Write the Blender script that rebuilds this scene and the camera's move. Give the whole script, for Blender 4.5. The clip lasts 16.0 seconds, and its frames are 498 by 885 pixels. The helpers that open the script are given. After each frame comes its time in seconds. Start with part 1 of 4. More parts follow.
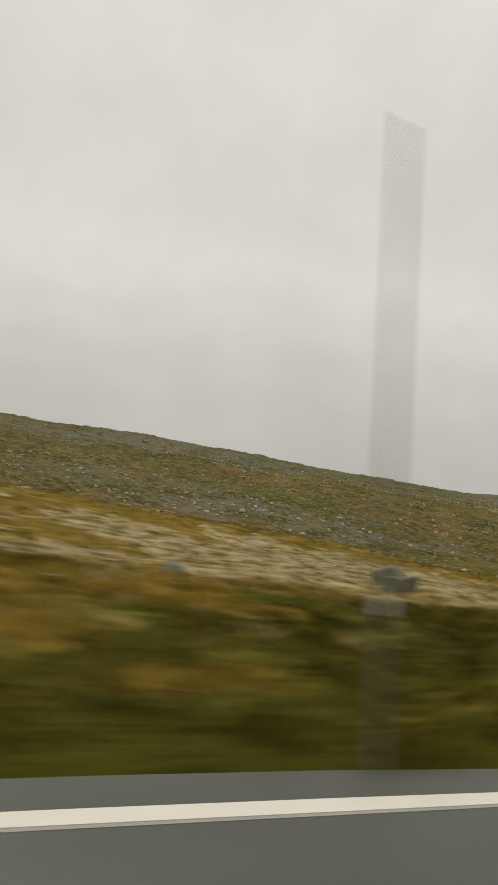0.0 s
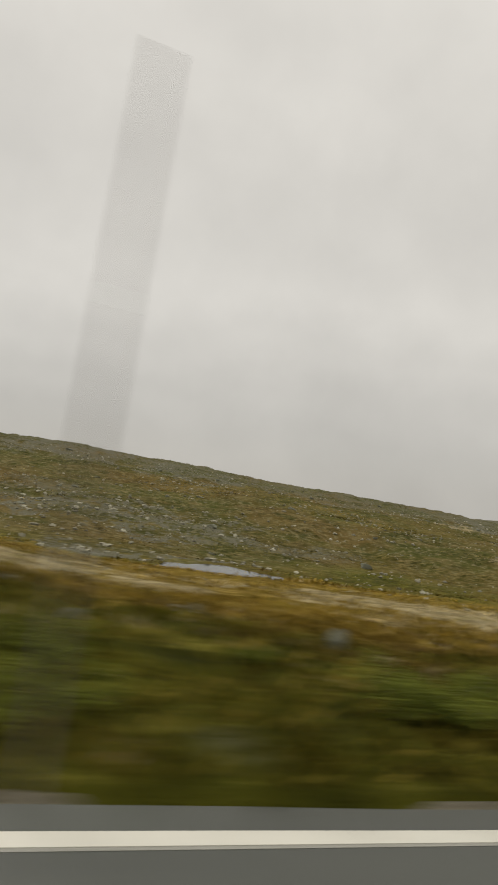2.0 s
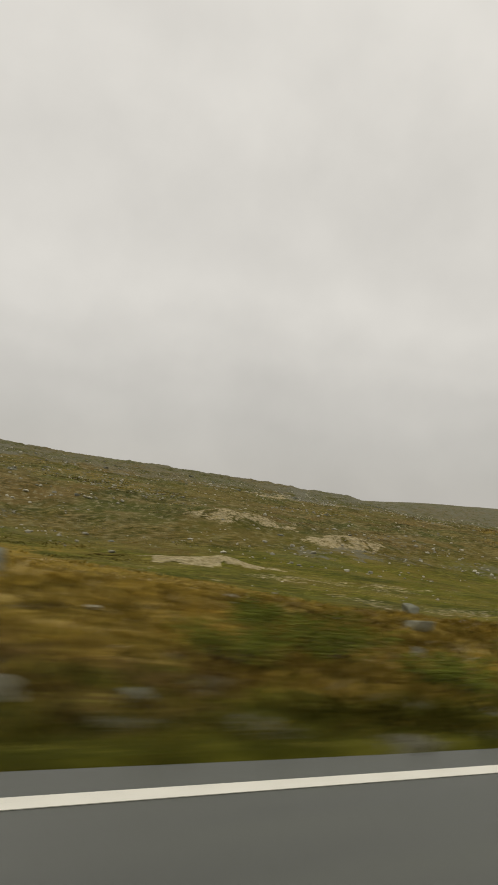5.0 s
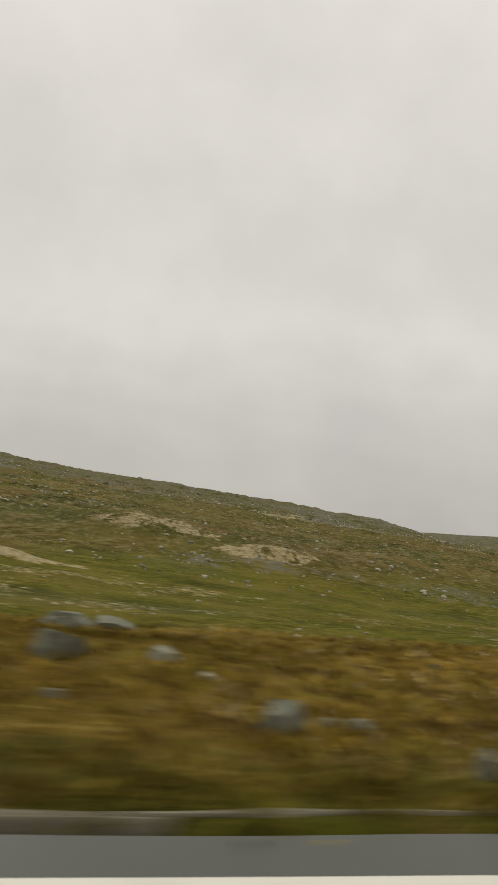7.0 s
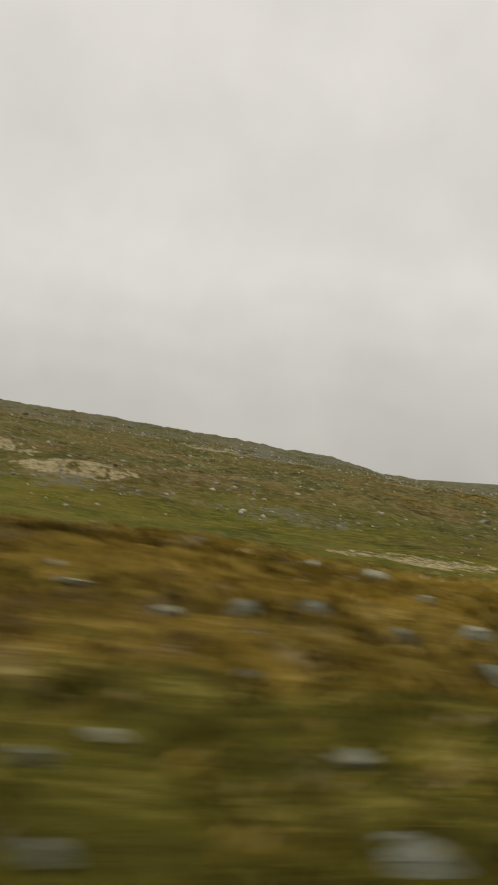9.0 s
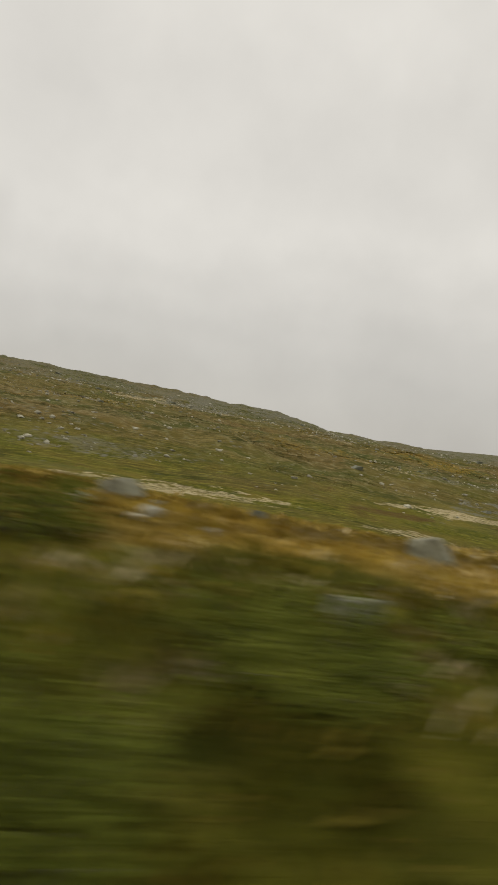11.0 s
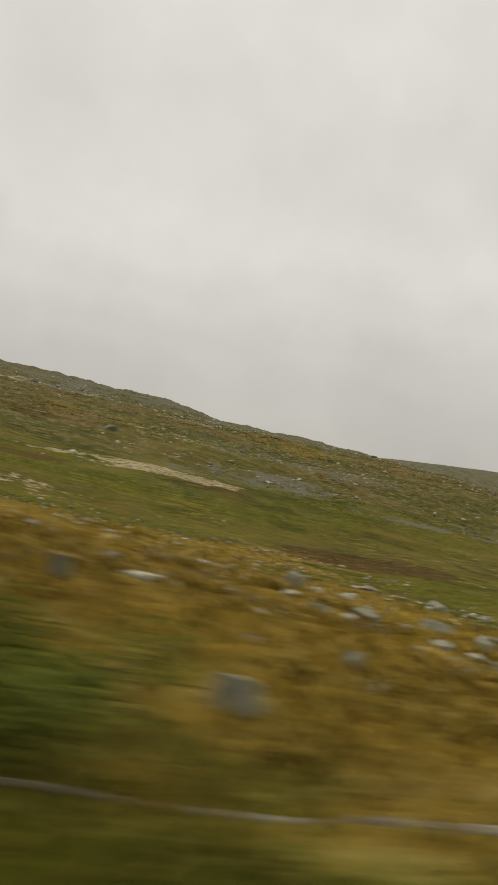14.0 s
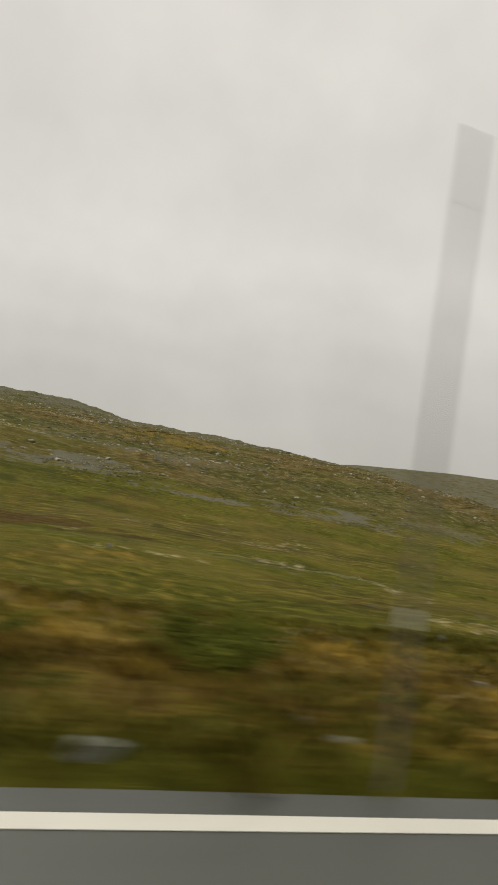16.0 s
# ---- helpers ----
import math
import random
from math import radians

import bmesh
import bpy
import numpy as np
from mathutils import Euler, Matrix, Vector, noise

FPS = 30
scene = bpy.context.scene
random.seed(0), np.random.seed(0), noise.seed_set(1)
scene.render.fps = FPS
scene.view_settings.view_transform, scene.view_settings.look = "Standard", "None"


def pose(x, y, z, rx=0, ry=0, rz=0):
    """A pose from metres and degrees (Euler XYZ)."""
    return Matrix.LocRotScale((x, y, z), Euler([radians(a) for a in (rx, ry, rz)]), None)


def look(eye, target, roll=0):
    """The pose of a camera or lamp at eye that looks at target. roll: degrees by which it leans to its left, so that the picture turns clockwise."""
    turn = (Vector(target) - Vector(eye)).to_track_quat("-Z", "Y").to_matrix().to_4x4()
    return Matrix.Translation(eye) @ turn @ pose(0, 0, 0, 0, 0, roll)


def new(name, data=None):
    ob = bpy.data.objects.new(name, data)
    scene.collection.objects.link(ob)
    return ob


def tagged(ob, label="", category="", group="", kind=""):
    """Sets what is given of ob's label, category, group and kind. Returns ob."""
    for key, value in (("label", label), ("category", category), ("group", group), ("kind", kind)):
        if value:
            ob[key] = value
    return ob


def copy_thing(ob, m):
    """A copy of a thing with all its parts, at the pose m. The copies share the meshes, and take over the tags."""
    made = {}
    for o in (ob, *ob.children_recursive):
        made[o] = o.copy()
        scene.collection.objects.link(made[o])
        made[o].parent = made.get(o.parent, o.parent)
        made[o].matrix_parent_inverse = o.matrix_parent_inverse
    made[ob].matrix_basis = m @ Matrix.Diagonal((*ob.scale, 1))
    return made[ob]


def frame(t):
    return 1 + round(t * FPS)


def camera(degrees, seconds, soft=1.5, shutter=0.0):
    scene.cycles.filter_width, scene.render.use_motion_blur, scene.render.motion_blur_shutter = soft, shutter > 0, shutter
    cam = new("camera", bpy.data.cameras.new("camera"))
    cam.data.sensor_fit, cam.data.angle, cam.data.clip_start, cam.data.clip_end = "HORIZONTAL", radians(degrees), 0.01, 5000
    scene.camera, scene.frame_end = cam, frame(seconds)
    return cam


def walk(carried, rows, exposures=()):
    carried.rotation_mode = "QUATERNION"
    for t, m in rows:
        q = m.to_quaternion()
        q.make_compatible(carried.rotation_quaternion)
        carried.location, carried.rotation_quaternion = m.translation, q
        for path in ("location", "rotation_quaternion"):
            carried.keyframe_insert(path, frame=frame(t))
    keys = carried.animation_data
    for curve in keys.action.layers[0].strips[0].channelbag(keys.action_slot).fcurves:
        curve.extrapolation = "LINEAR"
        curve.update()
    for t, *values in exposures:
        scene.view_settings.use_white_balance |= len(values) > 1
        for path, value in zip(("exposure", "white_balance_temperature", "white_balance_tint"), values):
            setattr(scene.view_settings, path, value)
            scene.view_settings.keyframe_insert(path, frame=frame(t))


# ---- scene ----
cam = camera(44.77, 16.0, soft=1.6, shutter=0.55)
PATH = [
    (0.0, pose(0.000, 0.006, 1.600, 91.817, -7.190, -22.382)),
    (0.5, pose(8.581, 0.005, 1.085, 91.906, -7.434, -22.099)),
    (1.0, pose(17.154, -0.036, 0.571, 92.070, -7.489, -21.609)),
    (1.5, pose(25.641, -0.075, 0.062, 92.852, -7.511, -21.367)),
    (2.0, pose(34.041, -0.090, -0.442, 94.195, -7.398, -19.701)),
    (2.5, pose(42.355, -0.149, -0.941, 95.511, -6.828, -19.329)),
    (3.0, pose(50.578, -0.200, -1.435, 96.257, -6.163, -21.354)),
    (3.5, pose(58.668, -0.246, -1.920, 95.097, -5.704, -22.464)),
    (4.0, pose(66.638, -0.398, -2.398, 94.608, -5.136, -26.590)),
    (4.5, pose(74.464, -0.463, -2.868, 94.329, -5.293, -27.613)),
    (5.0, pose(82.166, -0.457, -3.330, 94.272, -5.782, -26.440)),
    (5.5, pose(89.767, -0.395, -3.786, 94.447, -6.319, -23.976)),
    (6.0, pose(97.289, -0.293, -4.237, 94.865, -6.707, -21.127)),
    (6.5, pose(104.753, -0.167, -4.685, 95.536, -6.820, -18.798)),
    (7.0, pose(112.183, -0.033, -5.131, 96.472, -6.579, -17.897)),
    (7.5, pose(119.652, 0.501, -5.579, 96.497, -6.344, -17.518)),
    (8.0, pose(127.218, 1.149, -6.033, 95.120, -6.131, -15.499)),
    (8.5, pose(134.709, 1.690, -6.483, 93.796, -6.251, -15.761)),
    (9.0, pose(142.018, 2.052, -6.921, 91.541, -6.923, -16.132)),
    (9.5, pose(149.085, 2.239, -7.345, 90.053, -7.498, -16.152)),
    (10.0, pose(155.926, 2.312, -7.756, 89.144, -7.948, -15.901)),
    (10.5, pose(162.555, 2.335, -8.153, 88.624, -8.261, -15.462)),
    (11.0, pose(168.986, 2.331, -8.539, 88.306, -8.429, -14.915)),
    (11.5, pose(175.234, 2.258, -8.914, 88.000, -8.432, -14.343)),
    (12.0, pose(181.314, 2.103, -9.279, 87.518, -8.235, -13.827)),
    (12.5, pose(187.468, 1.868, -9.648, 87.630, -8.372, -13.700)),
    (13.0, pose(193.828, 1.665, -10.030, 88.109, -8.869, -14.169)),
    (13.5, pose(200.314, 1.465, -10.419, 88.541, -9.421, -14.590)),
    (14.0, pose(206.818, 1.194, -10.809, 89.556, -9.965, -15.907)),
    (14.5, pose(213.217, 0.843, -11.193, 90.118, -10.310, -16.408)),
    (15.0, pose(219.616, 0.432, -11.577, 90.704, -10.226, -16.917)),
    (15.5, pose(226.064, 0.272, -11.964, 90.999, -9.451, -17.233)),
    (16.0, pose(232.579, 0.115, -12.355, 91.166, -8.204, -17.557)),
]
walk(cam, PATH, ((0.0, 0.0), (1.0, 0.0), (2.5, -0.08), (4.0, -0.05), (6.5, -0.02), (9.0, 0.0), (12.0, 0.05), (14.0, 0.02), (16.0, 0.0)))

# ---------------------------------------------------------------- light
SUN_ELEVATION, SUN_HEADING = radians(54), radians(338)
world = bpy.data.worlds.new("overcast_sky")
scene.world = world
world.use_nodes = True
wn, wl = world.node_tree.nodes, world.node_tree.links
wn.clear()
w_out = wn.new("ShaderNodeOutputWorld")
w_bg = wn.new("ShaderNodeBackground")
w_sky = wn.new("ShaderNodeTexSky")
w_sky.sky_type, w_sky.sun_disc = "NISHITA", False
w_sky.sun_elevation, w_sky.sun_rotation = SUN_ELEVATION, SUN_HEADING
w_dim = wn.new("ShaderNodeVectorMath")
w_dim.operation = "SCALE"
w_dim.inputs["Scale"].default_value = 0.08
w_co = wn.new("ShaderNodeTexCoord")
w_big = wn.new("ShaderNodeTexNoise")
w_big.inputs["Scale"].default_value, w_big.inputs["Detail"].default_value = 2.4, 7.0
w_big.inputs["Roughness"].default_value = 0.5
w_soft = wn.new("ShaderNodeTexNoise")
w_soft.inputs["Scale"].default_value, w_soft.inputs["Detail"].default_value = 4.5, 5.0
w_sep = wn.new("ShaderNodeSeparateXYZ")
w_wave = wn.new("ShaderNodeMapRange")
w_wave.inputs["To Min"].default_value, w_wave.inputs["To Max"].default_value = 0.17, -0.17
w_sum = wn.new("ShaderNodeMath")
w_ramp = wn.new("ShaderNodeValToRGB")
# layers of the cloud deck by height over the horizon
LAYERS = ((0.0, 0.505), (0.08, 0.53), (0.15, 0.575), (0.22, 0.64), (0.30, 0.71), (0.38, 0.69), (0.46, 0.68), (0.60, 0.75), (1.0, 0.78))
while len(w_ramp.color_ramp.elements) < len(LAYERS):
    w_ramp.color_ramp.elements.new(0.5)
for stop, (at, grey) in zip(w_ramp.color_ramp.elements, LAYERS):
    stop.position, stop.color = at, (grey * 1.025, grey * 0.985, grey * 0.905, 1)
w_ramp.color_ramp.interpolation = "EASE"
w_patch = wn.new("ShaderNodeMapRange")
w_patch.inputs["From Min"].default_value, w_patch.inputs["From Max"].default_value = 0.3, 0.7
w_patch.inputs["To Min"].default_value, w_patch.inputs["To Max"].default_value = 0.93, 1.065
w_mul = wn.new("ShaderNodeVectorMath")
w_mul.operation = "SCALE"
w_mix = wn.new("ShaderNodeMix")
w_mix.data_type = "RGBA"
w_mix.inputs["Factor"].default_value = 0.96
wl.new(w_sky.outputs["Color"], w_dim.inputs[0])
wl.new(w_co.outputs["Generated"], w_big.inputs["Vector"])
wl.new(w_co.outputs["Generated"], w_soft.inputs["Vector"])
wl.new(w_co.outputs["Generated"], w_sep.inputs["Vector"])
wl.new(w_big.outputs["Fac"], w_wave.inputs["Value"])
wl.new(w_sep.outputs["Z"], w_sum.inputs[0])
wl.new(w_wave.outputs["Result"], w_sum.inputs[1])
wl.new(w_sum.outputs[0], w_ramp.inputs["Fac"])
wl.new(w_soft.outputs["Fac"], w_patch.inputs["Value"])
wl.new(w_ramp.outputs["Color"], w_mul.inputs[0])
wl.new(w_patch.outputs["Result"], w_mul.inputs["Scale"])
wl.new(w_dim.outputs["Vector"], w_mix.inputs["A"])
wl.new(w_mul.outputs["Vector"], w_mix.inputs["B"])
wl.new(w_mix.outputs["Result"], w_bg.inputs["Color"])
wl.new(w_bg.outputs["Background"], w_out.inputs["Surface"])

sun = new("sun", bpy.data.lights.new("sun", "SUN"))
sun.data.energy, sun.data.angle, sun.data.color = 1.25, radians(14), (1.0, 0.96, 0.9)
sun.matrix_world = look((0, 0, 60), (60 * math.sin(SUN_HEADING) * -1, 60 * math.cos(SUN_HEADING) * -1, 60 - 60 * math.tan(SUN_ELEVATION)))

# ---------------------------------------------------------------- shape of the land
SLOPE = 0.06          # the road falls by 6 in 100 along x
ROAD_EDGE = 3.03      # edge of the asphalt, metres beside the middle of the lane
LINE_Y, LINE_WIDTH = 2.698, 0.112

rng = np.random.default_rng(7)
LATTICE = rng.random((256, 256))


def value_noise(x, y, size, shift=0.0):
    u, v = np.asarray(x, float) / size + 37.1 + shift, np.asarray(y, float) / size + 91.7 + 1.7 * shift
    i, j = np.floor(u).astype(int), np.floor(v).astype(int)
    a, b = u - i, v - j
    a, b = a * a * (3 - 2 * a), b * b * (3 - 2 * b)
    g = lambda p, q: LATTICE[p % 256, q % 256]
    return (g(i, j) * (1 - a) + g(i + 1, j) * a) * (1 - b) + (g(i, j + 1) * (1 - a) + g(i + 1, j + 1) * a) * b - 0.5


def fbm(x, y, size, octaves=4, shift=0.0, gain=0.5):
    total, weight = 0, 1.0
    for k in range(octaves):
        total = total + weight * value_noise(x, y, size / 2 ** k, shift + 11.3 * k)
        weight *= gain
    return total


def step(a, b, v):
    u = np.clip((v - a) / (b - a), 0, 1)
    return u * u * (3 - 2 * u)


# heights above the road's plane beside the road, out to 46 m: one row for each stretch
NEAR_Y = (3.2, 5.0, 8.0, 12.0, 18.0, 28.0, 46.0)
NEAR = {
    -40: (0, -0.1, -0.2, -0.3, -0.2, -0.8, -2.8),
    5: (0, -0.1, -0.2, -0.85, -1.15, -0.8, -3.0),
    17: (0, -0.1, -0.1, -0.85, -1.1, -1.15, -3.6),
    29: (0, 0.0, -0.05, -0.6, -1.1, -2.15, -4.9),
    38: (0, -0.05, -0.2, -0.65, -1.2, -2.4, -5.15),
    48: (0, -0.1, -0.3, -0.5, -1.05, -2.2, -4.75),
    58: (0, -0.1, -0.25, -0.4, -0.85, -1.9, -4.35),
    70: (0, -0.1, -0.2, -0.3, -0.9, -2.3, -4.7),
    110: (0, -0.5, -0.9, -1.2, -2.1, -3.5, -4.7),
    128: (0, -0.2, -0.3, -0.5, -1.4, -3.05, -4.5),
    146: (0, -0.05, 0.05, 0.05, -0.5, -2.2, -4.1),
    158: (0, -0.05, 0.05, 0.1, -0.5, -2.0, -4.0),
    172: (0, 0.3, 0.35, 0.1, -0.5, -2.0, -4.1),
    179: (0, 0.5, 0.45, 0.12, -0.5, -2.0, -4.2),
    185: (0, 0.25, 0.3, 0.1, -0.4, -2.0, -4.1),
    192: (0, 0.05, 0.2, 0.1, -0.25, -1.9, -4.0),
    204: (0, -0.05, -0.2, -0.55, -1.25, -3.0, -4.9),
    215: (0, -0.45, -0.95, -1.4, -2.05, -3.5, -5.1),
    224: (0, -0.3, -0.9, -1.6, -2.45, -3.5, -4.9),
    236: (0, -0.3, -0.9, -1.6, -2.45, -3.15, -4.4),
    400: (0, -0.3, -0.9, -1.6, -2.6, -3.3, -4.0),
}
# and of the hillside up to its ridge
FAR_Y = (64.0, 80.0, 96.0, 135.0, 183.0, 215.0)
FAR = {
    -60: (-6.0, -6.0, -5.5, -2.5, 3.0, 7.0),
    15: (-6.6, -6.4, -5.8, -2.7, 2.8, 7.6),
    55: (-7.2, -6.6, -5.6, -2.5, 3.4, 9.6),
    92: (-6.0, -6.2, -5.2, 0.7, 5.0, 9.8),
    126: (-4.8, -4.3, -0.8, 1.5, 5.0, 10.0),
    152: (-5.0, -3.0, -0.8, 1.8, 5.0, 10.5),
    200: (-3.3, -1.7, 0.6, 2.6, 5.6, 11.0),
    236: (-3.3, -2.3, 0.2, 3.0, 6.3, 11.2),
    243: (-3.4, -2.3, 0.2, 3.0, 6.3, 10.3),
    254: (-3.4, -2.3, 0.3, 3.0, 6.3, 8.8),
    305: (-3.4, -1.5, 0.8, 4.0, 7.4, 9.8),
    345: (-3.4, -1.5, 0.8, 3.6, 6.6, 8.6),
    430: (-6.0, -5.0, -4.0, -2.0, 0.0, 1.0),
}


def table(x, rows):
    """Each column of rows, eased along x: an array (columns, len(x))."""
    at = np.array(list(rows), float)
    val = np.array(list(rows.values()), float)
    k = np.clip(np.searchsorted(at, x) - 1, 0, len(at) - 2)
    u = np.clip((x - at[k]) / (at[k + 1] - at[k]), 0, 1)
    u = 0.5 * u + 0.5 * u * u * (3 - 2 * u)
    return (val[k] * (1 - u)[:, None] + val[k + 1] * u[:, None]).T


def bulge(x):
    """How far the asphalt widens at a passing place."""
    return -0.055 * step(28, 35, x) * step(56, 49, x) + 0.07 * step(92, 99, x) * step(136, 127, x) + 0.18 * step(112, 119, x) * step(136, 127, x) - 0.09 * step(213, 221, x)


def land(x, y, rough=True):
    """The ground's height at (x, y), flat arrays."""
    x, y = np.asarray(x, float).ravel(), np.asarray(y, float).ravel()
    cols = np.concatenate([table(x, NEAR), table(x, FAR)])
    ys = np.array(NEAR_Y + FAR_Y)
    yy = np.clip(y, ys[0], ys[-1])
    k = np.clip(np.searchsorted(ys, yy) - 1, 0, len(ys) - 2)
    n = np.arange(len(x))
    # a monotone-leaning cubic between the columns
    h = ys[k + 1] - ys[k]
    u = (yy - ys[k]) / h
    p1, p2 = cols[k, n], cols[k + 1, n]
    k0, k3 = np.maximum(k - 1, 0), np.minimum(k + 2, len(ys) - 1)
    m1 = np.where(k > 0, (p2 - cols[k0, n]) / (ys[k + 1] - ys[k0] + 1e-9), (p2 - p1) / h) * h
    m2 = np.where(k < len(ys) - 2, (cols[k3, n] - p1) / (ys[k3] - ys[k] + 1e-9), (p2 - p1) / h) * h
    m1, m2 = m1 * 0.8, m2 * 0.8
    z = p1 * (2 * u**3 - 3 * u**2 + 1) + m1 * (u**3 - 2 * u**2 + u) + p2 * (-2 * u**3 + 3 * u**2) + m2 * (u**3 - u**2)
    # behind the ridge the land sinks away
    back = np.maximum(y - 215, 0)
    z = z - 0.02 * back - 0.00012 * np.minimum(back, 400) ** 2
    # beside the road and on its other side
    z = np.where(y < 3.12 + bulge(x), -0.16, z)
    z = np.where(y < -4.0, -0.16 - 0.4 * step(-4, -9, y), z)
    if rough:
        away = step(3.3, 9.0, y)
        z = z + away * (0.30 * fbm(x, y, 8.0, 2, 2.0) + 0.10 * fbm(x, y, 1.5, 3, 5.0)) * step(260, 60, y)
        z = z + step(3.15, 4.2, y) * 0.12 * fbm(x, y, 0.9, 2, 8.0) * step(60, 20, y)
        z = z + step(50, 110, y) * (1.5 * fbm(x, y, 26.0, 5, 3.0, 0.55)) * (1 - 0.7 * step(180, 212, y))
        z = z + step(70, 100, y) * step(210, 180, y) * 0.55 * fbm(x, 1.6 * y, 6.0, 3, 14.0)
        z = z + step(72, 96, y) * step(212, 185, y) * 0.55 * fbm(x, 0.7 * y, 3.2, 2, 24.0)
        z = z + step(188, 210, y) * step(250, 225, y) * (0.9 * fbm(x, y, 8.0, 5, 6.0, 0.6) + 0.5 * np.abs(fbm(x, 0.6 * y, 3.0, 3, 66.0)))
    # low lichen-covered mounds at the foot of the slope
    for cx, cy, rx, ry, top in ((109, 57, 2.6, 1.6, 0.8), (104, 58, 8, 2.2, 0.5), (127, 94, 8, 3, 1.3), (144, 84, 8, 2.6, 1.3)):
        z = z + top * np.exp(-((x - cx) / rx) ** 2 - ((y - cy) / ry) ** 2)
    # a bare peat hole
    z = z - 0.14 * step(1.3, 0.6, np.hypot((x - 227.75) / 0.9, (y - 7.35) / 0.7))
    # hollow of the tarn
    d = np.hypot((x - 54.3) / 7.0, (y - 62.5) / 5.2) + 0.35 * fbm(x, y, 3.5, 3, 17.0)
    shore = -9.97 + 0.6 * np.clip(d - 1, -0.6, 0.5)
    z = np.where(d < 2.6, z + (shore + SLOPE * x - z) * step(2.6, 1.2, d), z)
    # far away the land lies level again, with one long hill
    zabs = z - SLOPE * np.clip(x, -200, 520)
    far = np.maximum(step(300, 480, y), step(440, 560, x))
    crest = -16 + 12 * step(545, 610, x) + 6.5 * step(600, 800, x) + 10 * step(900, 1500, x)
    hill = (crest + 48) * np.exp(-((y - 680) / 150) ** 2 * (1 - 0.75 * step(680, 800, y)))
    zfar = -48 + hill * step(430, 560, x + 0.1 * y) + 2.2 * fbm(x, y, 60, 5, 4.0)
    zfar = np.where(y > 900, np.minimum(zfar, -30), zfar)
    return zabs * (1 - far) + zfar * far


def on_land(x, y):
    return float(land([x], [y])[0])


# how the ground is covered: sedge, straw and lichen, bare stones, red peat moss
PATCHES = (  # x, y, rx, ry, kind (0 sedge, 1 pale, 2 stones, 3 red moss, 4 green turf), weight
    (14, 5.8, 25, 4.0, 4, 1.1), (36, 4.7, 9, 2.0, 4, 1.0), (51, 5.4, 13, 3.4, 4, 1.05), (112, 4.4, 14, 1.3, 4, 0.3), (206.5, 4.3, 4, 1.3, 4, 0.5), (238, 22, 20, 14, 4, 0.55), (148, 3.8, 14, 1.1, 4, 0.5),
    (77, 5, 7, 1.6, 4, 0.7), (203.4, 5.2, 3.0, 1.1, 4, 0.4), (189.5, 3.9, 5.5, 1.3, 4, 1.1), (127, 7.0, 2.6, 0.8, 4, 0.6), (186.7, 8.9, 1.1, 0.6, 4, 1.6),
    (238, 6.6, 10, 3.0, 0, 1.6), (239, 6.4, 9, 2.4, 3, 0.5), (224, 7, 7, 4, 0, 1.0), (9, 18, 12, 7, 1, 0.72), (50, 17.5, 17, 6.0, 1, 0.9), (107, 57, 8, 2.4, 1, 1.4), (118, 50, 12, 3, 1, 0.5), (127, 93, 12, 4, 1, 0.75), (144, 83, 10, 3, 1, 0.85),
    (184, 183, 10, 6, 1, 1.0), (176, 55, 9, 4, 1, 0.72), (198, 49, 7, 3, 1, 0.62), (214, 67, 9, 3.2, 1, 0.8), (220, 65, 5, 2, 1, 0.75), (191, 16, 12, 5, 1, 0.9), (201, 22, 9, 4, 1, 0.65),
    (50, 105, 26, 18, 2, 0.9), (24, 125, 26, 12, 2, 0.7), (80, 95, 14, 5, 2, 0.7), (43, 70, 9, 5, 2, 1.3), (52, 71, 10, 2.5, 2, 1.2), (140, 77, 14, 4, 2, 0.8), (166, 75, 9, 4, 2, 0.6), (172, 74, 8, 4, 2, 0.7),
    (232, 73, 14, 3.5, 2, 0.8), (247, 98, 18, 7, 2, 0.7), (264, 70, 16, 4, 2, 0.8), (282, 74, 14, 5, 2, 0.7), (236, 80, 9, 5, 2, 1.0), (252, 69, 13, 3, 2, 1.0), (268, 74, 12, 4, 2, 1.0), (236, 159, 9, 4, 1, 0.75), (224, 97, 8, 3, 1, 0.5), (207, 184, 8, 3, 1, 0.7),
    (215, 29, 6, 5, 0, 1.2), (257, 148, 24, 13, 0, 0.55), (214, 103, 14, 8, 0, 0.4), (72, 6, 15, 4, 2, 0.5), (67, 3.9, 7, 0.9, 2, 0.6),
    (147, 9, 11, 4, 3, 0.3), (145, 6.6, 9, 2.6, 1, 0.24), (143, 4.6, 9, 1.9, 4, 0.5), (120, 11, 26, 9, 3, 0.5), (50, 6.5, 12, 4, 3, 0.5), (68, 6.6, 17, 4.2, 3, 0.8), (228, 38.5, 9, 5.0, 3, 1.5), (236, 33.5, 4, 2.0, 3, 1.0), (201, 60, 6, 2, 3, 0.7), (220, 62, 6, 1.5, 3, 0.7), (227.75, 7.35, 1.0, 0.8, 3, 1.2), (171, 5.4, 5.6, 3.3, 4, 1.1), (176, 4.5, 5.0, 1.7, 4, 1.15), (203, 4.9, 6, 1.3, 4, 0.35),
)


